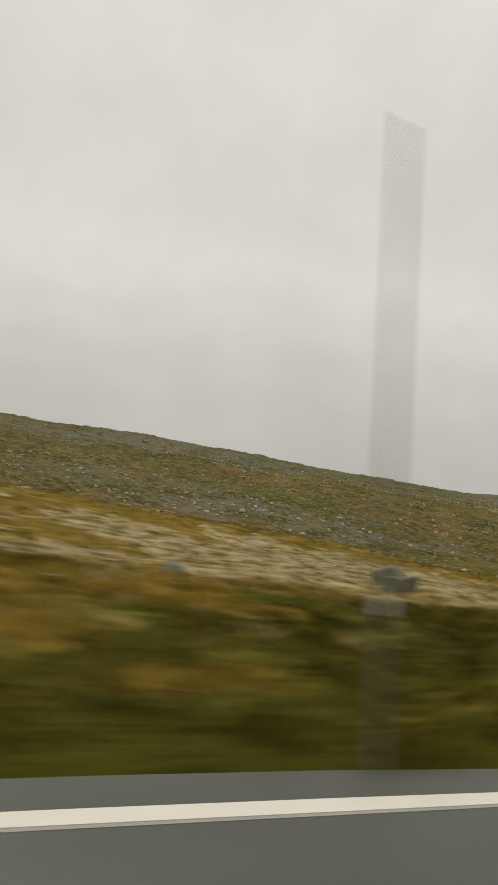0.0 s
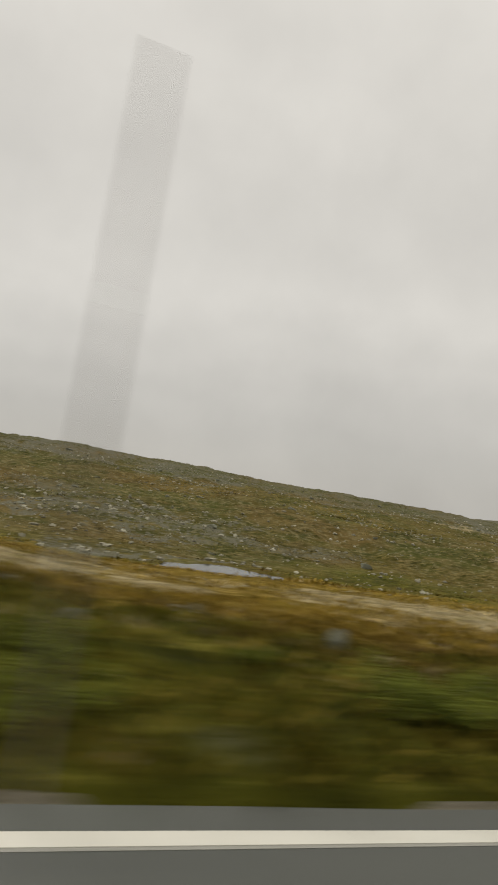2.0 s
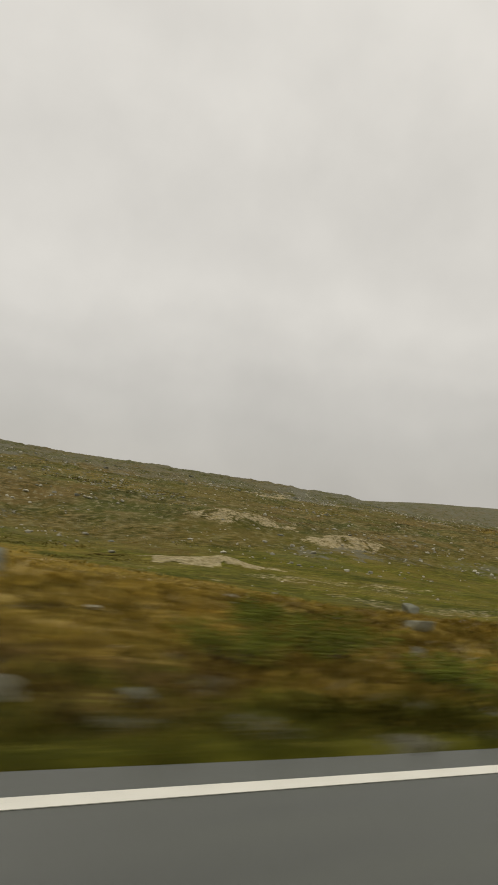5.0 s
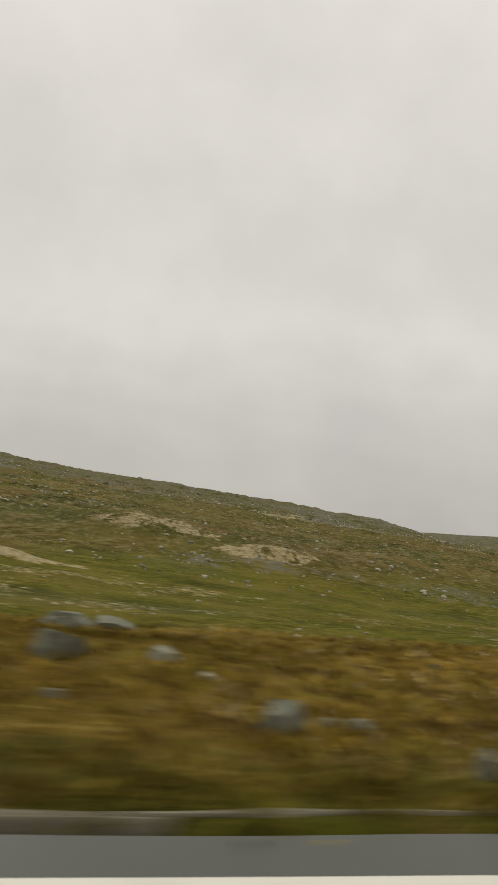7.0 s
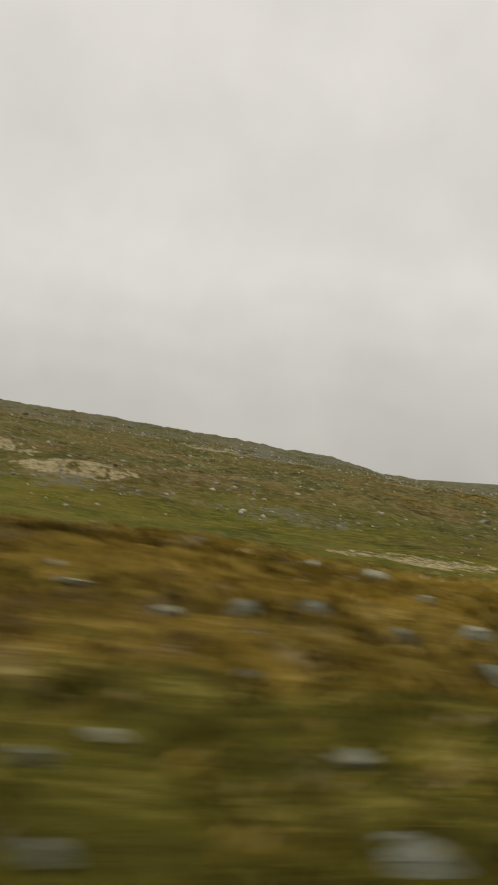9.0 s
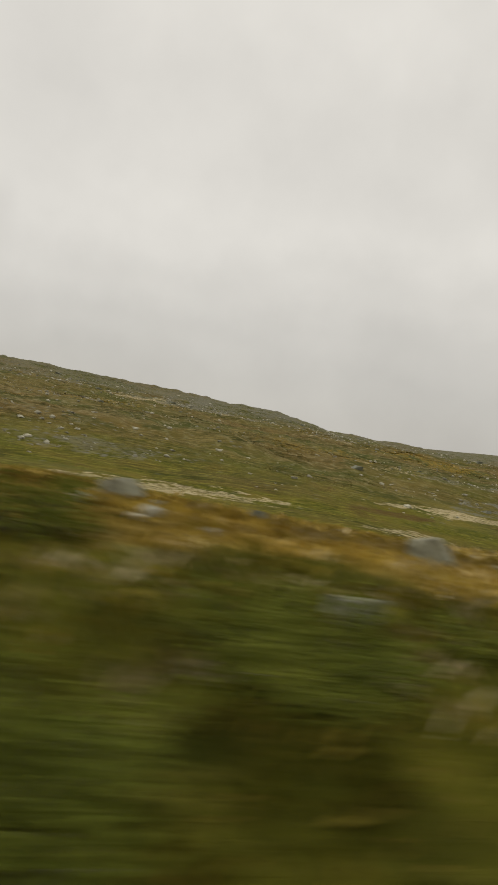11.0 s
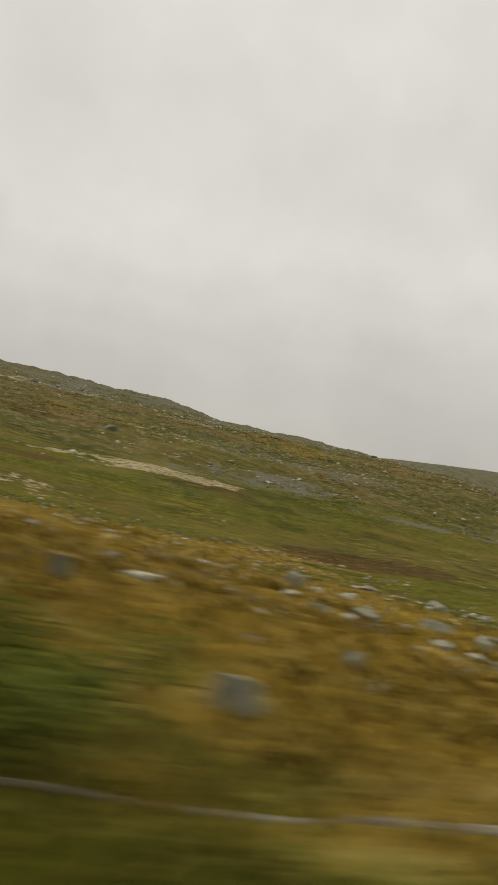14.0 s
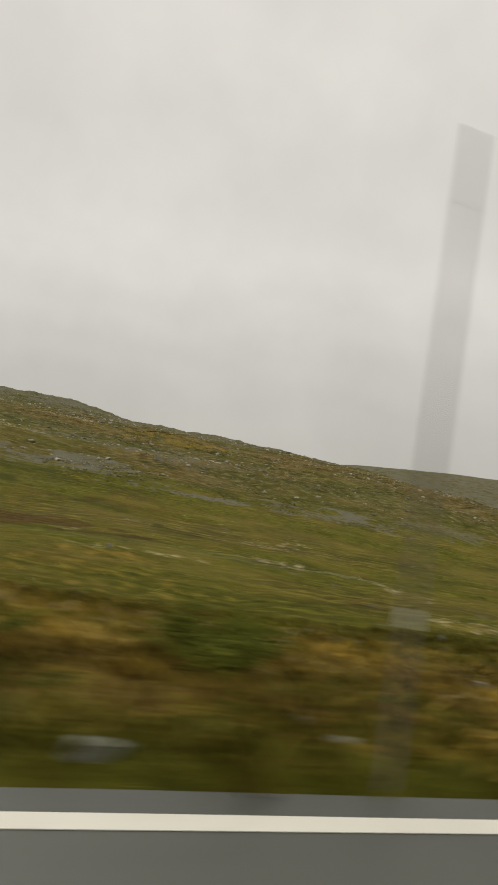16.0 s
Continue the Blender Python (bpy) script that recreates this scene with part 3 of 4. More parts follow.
for x0, x1, middle, half, *drift in ((24, 42, 3.13, 0.035), (98, 113, 3.24, 0.05), (107, 113.5, 3.34, 0.14), (110, 122.5, 3.20, 0.17, 0.66), (140, 147, 3.45, 0.10), (201, 206.5, 3.58, 0.05, 0.16), (205, 212.5, 3.92, 0.075, -0.26), (211.5, 224, 3.5, 0.05, -0.35)):
    gravel_shoulder(x0, x1, middle, half, *drift)

# a small tarn at the foot of the slope
m = Nodes("tarn_water")
ripple = m.noise(2.2, 4, 0.6)
WATER = m.done((0.05, 0.055, 0.05), 0.12, m.bump(ripple, 0.25, 0.05), Specular_IOR_Level=0.9)
bm = bmesh.new()
ring = [bm.verts.new((54.5 + 8.4 * math.cos(a) * (1 + 0.12 * math.sin(3 * a + 1)), 62.5 + 6.4 * math.sin(a) * (1 + 0.1 * math.cos(2 * a)), -9.97)) for a in np.linspace(0, 2 * math.pi, 72, endpoint=False)]
bm.faces.new(ring)
tarn = part("water", bm, WATER, None)
tagged(tarn, "still grey tarn reflecting the overcast sky", "water", kind="structure")

# a wet bare patch of peat beside the road
PEAT = plain_material("wet_peat", (0.013, 0.007, 0.004), (0.032, 0.016, 0.008), 6, 1.0, 0.02)
rim = [(a, 1 + 0.22 * math.sin(3 * a + 0.6) + 0.12 * math.sin(7 * a)) for a in np.linspace(0, 2 * math.pi, 40, endpoint=False)]
bm = bmesh.new()
loops = []
for u in (0.05, 0.4, 0.75, 1.0):
    px = np.array([227.75 + 0.95 * u * k * math.cos(a) for a, k in rim])
    py = np.array([7.35 + 0.55 * u * k * math.sin(a) for a, k in rim])
    loops.append([bm.verts.new(v) for v in zip(px, py, land(px, py) + (0.11 if u < 0.9 else 0.02))])
for a, b in zip(loops, loops[1:]):
    for i in range(40):
        bm.faces.new((a[i], b[i], b[(i + 1) % 40], a[(i + 1) % 40]))
bm.faces.new(loops[0])
peat = tagged(part("peat_patch", bm, PEAT, None), "bare dark brown patch of wet peat in the sedge", "peat", kind="structure")


# ---------------------------------------------------------------- snow poles beside the road
def tube(bm, x, y, z0, z1, r0, r1, sides=10, rings=1):
    loops = []
    for k in range(rings + 1):
        u = k / rings
        r = r0 + (r1 - r0) * u
        loops.append([bm.verts.new((x + r * math.cos(2 * math.pi * i / sides), y + r * math.sin(2 * math.pi * i / sides), z0 + (z1 - z0) * u)) for i in range(sides)])
    for a, b in zip(loops, loops[1:]):
        for i in range(sides):
            bm.faces.new((a[i], a[(i + 1) % sides], b[(i + 1) % sides], b[i]))
    bm.faces.new(loops[-1])
    bm.faces.new(loops[0][::-1])


def snow_pole(x, y, height, lean, bands, sleeves):
    base = new("snow_pole")
    base.matrix_world = pose(x, y, on_land(x, y) - 0.02, 0, lean, 0)
    bm = bmesh.new()
    tube(bm, 0, 0, -0.3, height, 0.023, 0.018, 10, 6)
    part("shaft", bm, WOOD, base)
    for at, wide in zip(sleeves, (0.026, 0.0245)):
        bm = bmesh.new()
        tube(bm, 0, 0, at, at + 0.11, wide, wide, 14)
        part("reflector", bm, REFLECT, base, "pale reflective sleeve")
    for at in bands:
        bm = bmesh.new()
        tube(bm, 0, 0, at, at + 0.018, 0.0235, 0.0235, 12)
        part("band", bm, BAND, base, "dark tape band")
    return tagged(base, "tall thin weathered wooden snow pole with reflective sleeve beside the asphalt", "snow pole", "snow poles along the road")


POLES = (  # x, height above the road, lean, bands below the top, height of the sleeves
    (2.38, 4.12, -5, (), (1.1,)), (11.59, 3.78, -2, (0.95,), (1.1,)), (34.24, 3.93, 2, (), (1.1, 2.46)), (42.25, 4.10, 3, (0.5,), (1.1, 2.64)), (55.29, 4.70, -4.5, (), (1.1,)), (65.81, 3.48, -5, (0.3, 0.7), (1.1,)),
    (77.0, 4.0, 1, (), (1.1,)), (88.0, 3.9, 0, (), (1.1,)), (99.5, 4.1, 2, (), (1.1,)), (110.69, 4.24, -1, (1.1, 1.25), (1.1,)), (121.02, 4.9, 4.2, (), (1.15,)), (131.5, 4.8, 1, (), (1.1,)), (141.25, 4.5, 0, (), (1.1,)),
    (153.5, 4.2, 2, (), (1.1,)), (164.3, 4.3, 1, (), (1.1,)), (175.13, 4.2, 7, (), (1.52,)), (195.43, 4.1, 2, (), (1.1,)), (205.44, 3.5, 1, (0.4, 0.6), (1.1,)), (214.47, 3.28, -3, (0.09, 0.30), (2.3,)),
    (218.75, 4.1, 1.5, (), (1.1,)), (224.08, 4.3, 3, (), (1.1,)), (234.60, 3.77, 0, (0.45,), (0.9,)), (245.5, 4.0, 1, (), (1.1,)), (256.0, 4.1, 0, (), (1.1,)),
)
for x, height, lean, bands, sleeves in POLES:
    snow_pole(x, 3.1 + 0.2 * float(bulge(x)), height, lean, [height - b for b in bands], sleeves)


# ---------------------------------------------------------------- boulders
def boulder_mesh(seed, flat=0.7, cuts=9, level=3):
    """A weathered block: a ball cut by random planes, then roughened."""
    r = random.Random(seed)
    bm = bmesh.new()
    bmesh.ops.create_icosphere(bm, subdivisions=level, radius=1.0)
    planes = [(Vector((r.uniform(-0.4, 0.4), r.uniform(-0.4, 0.4), 1)).normalized(), r.uniform(0.40, 0.68))]
    turn = r.uniform(0, math.pi)
    for k in range(cuts):
        a = turn + 2 * math.pi * k / cuts + r.uniform(-0.35, 0.35)
        planes.append((Vector((math.cos(a), math.sin(a), r.uniform(-0.25, 0.7))).normalized(), r.uniform(0.42, 0.75)))
    for v in bm.verts:
        p = v.co.copy()
        for n, d in planes:
            over = p.dot(n) - d
            if over > 0:
                p -= n * over
        q = p * 2.3 + Vector((seed * 3.1, seed * 1.7, 0))
        p += p.normalized() * (0.06 * noise.noise(q) + 0.035 * noise.noise(q * 3.1) + 0.015 * noise.noise(q * 8))
        v.co = Vector((p.x, p.y, p.z * flat))
    low = [min(v.co[i] for v in bm.verts) for i in range(3)]
    high = [max(v.co[i] for v in bm.verts) for i in range(3)]
    for v in bm.verts:
        v.co = Vector([(v.co[i] - (low[i] + high[i]) / 2) * 2 / (high[i] - low[i]) for i in range(3)])
    bm.normal_update()
    data = bpy.data.meshes.new("boulder")
    bm.to_mesh(data)
    bm.free()
    data.polygons.foreach_set("use_smooth", np.full(len(data.polygons), False))
    data.materials.append(ROCK)
    return data


BOULDERS = [boulder_mesh(k, 0.7 + 0.05 * (k % 6), 4 + k % 4) for k in range(10)]


PALE_BOULDERS = [data.copy() for data in BOULDERS]
for data in PALE_BOULDERS:
    data.materials[0] = LICHEN_ROCK
LABELS = (
    (lambda x, w, pale: w > 0.45 and 43 < x < 57, "large angular grey granite block in a row of boulders"),
    (lambda x, w, pale: w > 0.8 and pale, "large pale granite boulder crusted with lichen in the sedge"),
    (lambda x, w, pale: w > 0.8, "large grey granite boulder with pale lichen among sedge"),
    (lambda x, w, pale: 56 < x < 76 and w < 0.4, "small brown-grey stone sunk in dark heath"),
    (lambda x, w, pale: x > 207 and pale, "pale granite stone lying on the grassy slope"),
    (lambda x, w, pale: x > 182 and pale, "pale grey-green granite stone lying in golden sedge"),
    (lambda x, w, pale: pale, "pale lichen-covered granite stone lying in the sedge"),
    (lambda x, w, pale: True, "grey lichen-spotted granite boulder lying in the sedge"),
)


def boulder(x, y, width, height, pale=False, label="", depth=0.8):
    """A boulder of that width along the road, standing that high out of the ground."""
    k = random.randrange(len(BOULDERS))
    ob = new("boulder", (PALE_BOULDERS if pale else BOULDERS)[k])
    half = 0.78 * height
    ob.matrix_world = pose(x, y, on_land(x, y) + height - half, random.uniform(-7, 7), random.uniform(-7, 7), random.choice((0, 180)) + random.uniform(-14, 14))
    ob.scale = (width / 2, width / 2 * depth, half)
    return tagged(ob, label or next(text for test, text in LABELS if test(x, width, pale)), "boulder", "boulders on the moor")


STONES = {  # stretch by stretch: x, y, width, height, and 1 where pale lichen covers it
    -5: ((4.1, 13.7, 0.64, 0.32, 0), (10.3, 13.6, 1.10, 0.64, 0), (10.9, 10.6, 0.44, 0.16, 1), (11.4, 15.4, 1.17, 0.72, 0), (11.5, 9.6, 0.18, 0.21, 0), (16.4, 9.4, 0.52, 0.21, 1), (17.3, 12.4, 0.54, 0.34, 1), (19.3, 3.5, 0.18, 0.21, 1), (22.8, 7.3, 0.18, 0.12, 0)),
    24: ((28.0, 7.5, 0.21, 0.13, 1), (31.2, 6.7, 0.21, 0.25, 0), (33.6, 8.3, 0.27, 0.24, 1), (34.7, 6.9, 0.24, 0.13, 0), (36.5, 9.3, 0.20, 0.11, 1), (36.8, 9.4, 0.16, 0.19, 0), (38.3, 7.4, 0.33, 0.30, 0), (43.0, 5.0, 0.19, 0.08, 1)),
    43: ((44.3, 7.9, 0.62, 0.35, 0), (44.7, 4.25, 0.78, 0.31, 0), (45.0, 7.9, 0.36, 0.42, 0), (46.1, 9.5, 0.61, 0.47, 0), (47.2, 8.9, 0.85, 0.41, 0), (48.4, 9.0, 0.16, 0.19, 0), (48.5, 8.7, 0.40, 0.29, 1)),
    49: ((50.0, 9.5, 1.10, 0.71, 0), (51.0, 9.8, 0.68, 0.70, 0), (51.4, 7.2, 0.27, 0.20, 0), (51.8, 10.6, 0.59, 0.70, 0), (52.3, 3.9, 0.12, 0.14, 0), (52.5, 8.6, 0.81, 0.47, 0), (52.6, 3.5, 0.38, 0.05, 2)),
    53: ((53.0, 7.7, 0.31, 0.20, 0), (53.3, 9.2, 0.44, 0.35, 0), (53.4, 4.2, 0.22, 0.14, 0), (54.0, 8.9, 0.48, 0.37, 0), (54.4, 8.5, 0.60, 0.25, 1), (54.9, 9.6, 0.45, 0.46, 0), (55.3, 9.2, 0.37, 0.44, 1), (55.9, 9.2, 0.60, 0.67, 0)),
    56.1: ((56.1, 8.6, 0.38, 0.45, 0), (56.5, 6.4, 0.60, 0.12, 0), (57.3, 8.7, 0.26, 0.17, 0), (57.4, 7.3, 0.32, 0.13, 0), (59.4, 5.4, 0.28, 0.11, 1), (59.6, 3.9, 0.22, 0.10, 0), (59.6, 9.8, 0.60, 0.28, 0)),
    60.5: ((61.4, 4.9, 0.27, 0.18, 1), (61.7, 10.2, 0.80, 0.42, 0), (61.8, 9.5, 1.26, 0.25, 1), (62.2, 4.0, 0.29, 0.19, 1), (62.3, 6.3, 0.23, 0.10, 1), (62.3, 3.5, 0.30, 0.31, 0), (63.0, 6.0, 0.20, 0.10, 1), (63.6, 7.9, 0.91, 0.41, 0), (64.0, 5.9, 0.23, 0.09, 1)),
    64.3: ((64.3, 5.5, 0.23, 0.11, 1), (64.5, 9.7, 0.33, 0.13, 1), (64.8, 7.8, 0.56, 0.23, 1), (65.3, 6.6, 0.38, 0.14, 1), (65.9, 8.7, 0.54, 0.35, 0), (67.4, 5.8, 0.23, 0.07, 1), (67.8, 5.9, 0.21, 0.06, 1), (68.0, 8.3, 0.50, 0.12, 0)),
    68.2: ((68.2, 6.6, 0.42, 0.08, 1), (69.1, 6.3, 0.35, 0.18, 1), (69.8, 3.2, 0.17, 0.09, 1), (69.9, 6.2, 0.30, 0.13, 1), (70.0, 5.1, 0.27, 0.09, 1), (70.8, 11.3, 0.83, 0.23, 0), (71.5, 9.7, 0.53, 0.30, 0)),
    72: ((72.3, 9.5, 0.70, 0.53, 0), (72.6, 5.8, 0.25, 0.10, 0), (72.9, 8.8, 1.59, 0.41, 0), (74.6, 5.2, 0.29, 0.21, 0), (77.3, 8.8, 1.00, 0.90, 0)),
    80: ((104.9, 5.6, 0.31, 0.18, 0), (104.9, 8.1, 0.34, 0.18, 0), (105.5, 8.1, 0.27, 0.11, 1), (107.4, 5.5, 0.30, 0.20, 1), (107.7, 6.5, 0.32, 0.20, 0), (107.9, 9.3, 0.18, 0.10, 0), (108.0, 8.3, 0.20, 0.11, 0), (108.4, 28.4, 1.20, 0.70, 0)),
    108.5: ((108.5, 5.8, 0.48, 0.27, 1), (108.5, 8.6, 0.24, 0.22, 0), (109.1, 3.9, 0.79, 0.44, 1), (109.8, 10.1, 0.16, 0.13, 0), (112.5, 7.3, 0.28, 0.09, 0), (112.6, 9.9, 0.91, 0.55, 0), (113.0, 17.5, 1.50, 0.48, 0)),
    113.5: ((114.3, 10.2, 0.54, 0.20, 1), (114.4, 18.3, 1.32, 0.35, 0), (115.0, 6.6, 0.62, 0.33, 0), (115.7, 6.8, 0.19, 0.10, 0), (116.0, 6.6, 0.31, 0.18, 1), (116.5, 5.0, 0.25, 0.30, 0), (117.5, 7.7, 0.13, 0.14, 1)),
    119: ((120.2, 11.1, 0.25, 0.14, 0), (121.1, 9.8, 0.39, 0.13, 0), (121.5, 8.2, 0.20, 0.18, 0), (122.9, 7.3, 0.71, 0.53, 1), (123.2, 5.6, 1.5, 0.72, 0), (124.5, 6.2, 0.57, 0.42, 0), (126.7, 11.5, 0.43, 0.14, 0), (126.9, 8.0, 0.30, 0.13, 0)),
    128: ((130.4, 10.8, 0.23, 0.13, 0), (131.3, 7.0, 1.23, 0.42, 0), (131.4, 8.5, 0.69, 0.62, 0), (133.7, 4.7, 0.23, 0.09, 1), (134.9, 4.6, 0.26, 0.06, 1), (135.4, 10.1, 0.23, 0.18, 1), (135.5, 8.1, 0.14, 0.14, 0), (136.0, 4.7, 0.23, 0.07, 1), (136.3, 10.6, 0.51, 0.19, 0), (137.0, 8.7, 0.23, 0.27, 0), (137.1, 10.8, 0.21, 0.11, 0), (137.9, 5.8, 0.20, 0.11, 0)),
    138: ((138.2, 5.3, 0.18, 0.11, 0), (138.4, 6.5, 0.32, 0.08, 1), (138.8, 10.5, 0.33, 0.26, 0), (140.9, 12.2, 0.31, 0.16, 0), (142.0, 5.3, 0.19, 0.13, 0), (142.1, 4.6, 0.19, 0.11, 0), (142.2, 9.0, 0.38, 0.10, 1), (142.4, 5.6, 0.22, 0.05, 1)),
    142.5: ((142.7, 13.5, 0.36, 0.16, 0), (143.1, 8.2, 0.34, 0.11, 1), (143.6, 6.8, 0.29, 0.08, 1), (143.8, 4.5, 0.41, 0.12, 0), (143.9, 5.5, 0.29, 0.06, 1), (144.0, 8.4, 0.39, 0.27, 0), (144.4, 13.2, 0.39, 0.19, 0)),
    144.5: ((145.0, 8.8, 0.41, 0.18, 0), (145.8, 6.0, 0.52, 0.21, 1), (145.9, 8.2, 0.29, 0.22, 0), (146.2, 6.9, 0.39, 0.21, 0), (147.0, 8.4, 0.47, 0.19, 1), (147.3, 10.0, 0.31, 0.16, 1), (147.6, 12.1, 0.74, 0.26, 1)),
    150: ((176.1, 9.8, 0.58, 0.27, 1), (178.8, 5.1, 0.25, 0.11, 1), (178.9, 4.1, 0.46, 0.37, 1), (179.1, 6.4, 0.25, 0.09, 0), (179.3, 10.6, 0.33, 0.18, 0), (179.9, 4.5, 0.50, 0.22, 1), (180.0, 7.9, 0.38, 0.20, 0), (180.4, 7.4, 0.52, 0.27, 1), (180.6, 5.4, 0.36, 0.09, 0)),
    181: ((181.3, 5.8, 0.20, 0.04, 1), (181.3, 10.1, 0.33, 0.08, 0), (181.9, 7.4, 0.58, 0.10, 1), (181.9, 11.8, 0.45, 0.15, 0), (182.8, 4.05, 0.66, 0.09, 0), (184.3, 8.1, 0.64, 0.34, 1), (185.1, 7.7, 0.52, 0.21, 1), (185.9, 9.2, 0.29, 0.16, 0)),
    186: ((187.0, 14.1, 0.52, 0.17, 1), (186.45, 8.6, 0.60, 0.19, 0), (189.3, 5.2, 0.22, 0.04, 1), (189.9, 5.2, 0.28, 0.07, 1), (190.5, 10.0, 0.20, 0.10, 0), (191.2, 7.6, 0.21, 0.07, 1)),
    191.5: ((192.2, 5.8, 0.36, 0.05, 1), (192.4, 12.2, 0.73, 0.15, 1), (192.8, 5.1, 0.24, 0.11, 0), (192.8, 8.2, 0.31, 0.09, 1), (193.6, 10.7, 0.60, 0.18, 1), (193.9, 5.9, 0.45, 0.27, 0), (194.3, 10.2, 0.37, 0.16, 0), (194.4, 8.4, 0.32, 0.12, 0), (194.8, 8.4, 0.19, 0.14, 1)),
    195: ((195.2, 10.5, 0.38, 0.20, 0), (195.6, 8.7, 0.30, 0.26, 1), (196.2, 8.7, 0.17, 0.18, 0), (196.3, 7.7, 0.57, 0.37, 0), (196.5, 4.1, 0.33, 0.27, 1), (197.1, 5.4, 0.54, 0.17, 1), (197.3, 4.3, 0.19, 0.21, 0)),
    197.5: ((198.0, 6.1, 0.48, 0.17, 1), (198.1, 7.8, 0.17, 0.12, 1), (198.8, 9.3, 0.27, 0.12, 1), (199.2, 6.8, 0.38, 0.32, 0), (199.3, 11.9, 0.20, 0.13, 0), (199.9, 9.7, 0.27, 0.17, 1), (200.5, 6.7, 0.27, 0.16, 1)),
    201: ((201.1, 6.6, 0.37, 0.21, 1), (201.3, 10.0, 0.45, 0.11, 1), (201.8, 6.4, 0.27, 0.18, 1), (202.7, 5.9, 0.60, 0.30, 1), (202.9, 7.8, 0.20, 0.09, 0), (203.3, 9.7, 0.30, 0.18, 1), (203.8, 4.1, 0.26, 0.09, 1)),
    204: ((204.4, 6.5, 0.25, 0.14, 1), (204.6, 8.6, 0.28, 0.33, 1), (206.4, 8.6, 0.30, 0.12, 1), (206.8, 12.3, 0.19, 0.13, 0), (206.9, 8.2, 0.30, 0.31, 0)),
    207.5: ((208.2, 5.2, 0.42, 0.29, 1), (208.9, 7.2, 0.37, 0.06, 1), (209.3, 12.6, 0.31, 0.13, 0), (209.7, 10.6, 0.25, 0.11, 1), (210.0, 6.9, 0.25, 0.20, 1), (211.5, 11.1, 0.50, 0.15, 1)),
    212: ((212.3, 14.5, 0.50, 0.38, 0), (212.4, 11.1, 0.54, 0.26, 0), (212.7, 8.7, 0.26, 0.13, 0), (213.7, 8.7, 0.52, 0.32, 1), (213.9, 7.7, 0.29, 0.07, 1), (214.5, 7.8, 0.49, 0.10, 1), (214.5, 10.4, 0.35, 0.30, 1)),
    214.5: ((214.7, 8.2, 0.54, 0.28, 0), (214.7, 12.0, 0.78, 0.30, 1), (215.1, 7.7, 0.29, 0.10, 1), (215.8, 11.6, 0.32, 0.21, 0), (216.1, 5.9, 0.41, 0.27, 1), (216.2, 11.1, 0.50, 0.22, 1), (216.5, 8.1, 0.43, 0.23, 0)),
    216.7: ((216.7, 4.8, 0.25, 0.12, 0), (216.9, 11.8, 0.34, 0.20, 1), (218.6, 12.3, 0.36, 0.15, 0), (219.0, 5.8, 0.15, 0.17, 1), (219.8, 10.3, 0.21, 0.11, 1), (219.8, 19.2, 0.58, 0.25, 1), (220.1, 7.1, 0.28, 0.26, 1)),
    220.3: ((220.4, 9.3, 0.49, 0.22, 1), (221.2, 21.5, 0.71, 0.29, 1), (221.5, 13.8, 0.78, 0.32, 1), (222.1, 6.1, 0.37, 0.38, 1), (222.2, 12.8, 0.61, 0.28, 0)),
    223: ((223.1, 6.4, 0.29, 0.20, 0), (223.2, 21.1, 0.59, 0.18, 1), (223.7, 12.7, 0.51, 0.30, 1), (224.5, 15.0, 0.47, 0.27, 1), (226.3, 3.4, 0.32, 0.06, 2), (226.7, 3.2, 0.34, 0.04, 2)),
    227: ((227.3, 23.6, 0.58, 0.15, 1), (227.6, 3.6, 0.46, 0.11, 0), (228.4, 3.1, 0.28, 0.09, 0), (228.8, 3.7, 0.25, 0.17, 1), (230.4, 22.4, 0.34, 0.15, 1), (233.0, 3.3, 0.33, 0.12, 1), (234.7, 3.8, 0.17, 0.04, 1), (234.7, 4.4, 0.25, 0.05, 1), (235.3, 26.5, 0.29, 0.24, 1), (238.8, 7.3, 0.42, 0.11, 0), (242.2, 12.8, 0.24, 0.18, 1)),
}
for rows in STONES.values():
    for x, y, width, height, look_of in rows:
        if look_of == 2:
            boulder(x, y, width, height, True, "pale flat stone slab set along the edge of the asphalt", 0.4)
        else:
            rubble = 56.5 < x < 74 and y < 8
            boulder(x, y, width, height * (0.5 if rubble else 0.42 if 137 < x < 150 and y < 5 else 0.65 if 137 < x < 150 or y < 4.4 and x > 190 else 0.85), (look_of == 1 or 196 < x < 224 and width > 0.3) and not (rubble and width < 0.5) and not (y < 3.6 and x > 190))
boulder(179.4, 5.05, 1.65, 0.52, False, "long flat-topped grey granite slab with a broken end on the bank", 0.6)
boulder(58.8, 60.6, 1.4, 0.5, False, "small dark rock standing in the tarn")

# more of the same boulders farther along the walk
more = random.Random(21)
for x0, x1, count in ((78, 103, 13), (149, 175, 13)):
    for _ in range(count):
        width = 0.22 + 0.9 * more.random() ** 2.5
        boulder(more.uniform(x0, x1), 4.4 + 9.5 * more.random() ** 1.3, width, width * more.uniform(0.3, 0.65), more.random() < 0.5)

# flat stones and slabs along the edge of the asphalt
for x0, x1, count in ((103, 118, 4), (140, 150, 4), (198, 222, 6)):
    for _ in range(count):
        boulder(random.uniform(x0, x1), random.uniform(3.36, 3.6), random.uniform(0.4, 0.9), 0.05, True, "pale flat stone slab set along the edge of the asphalt", 0.3)

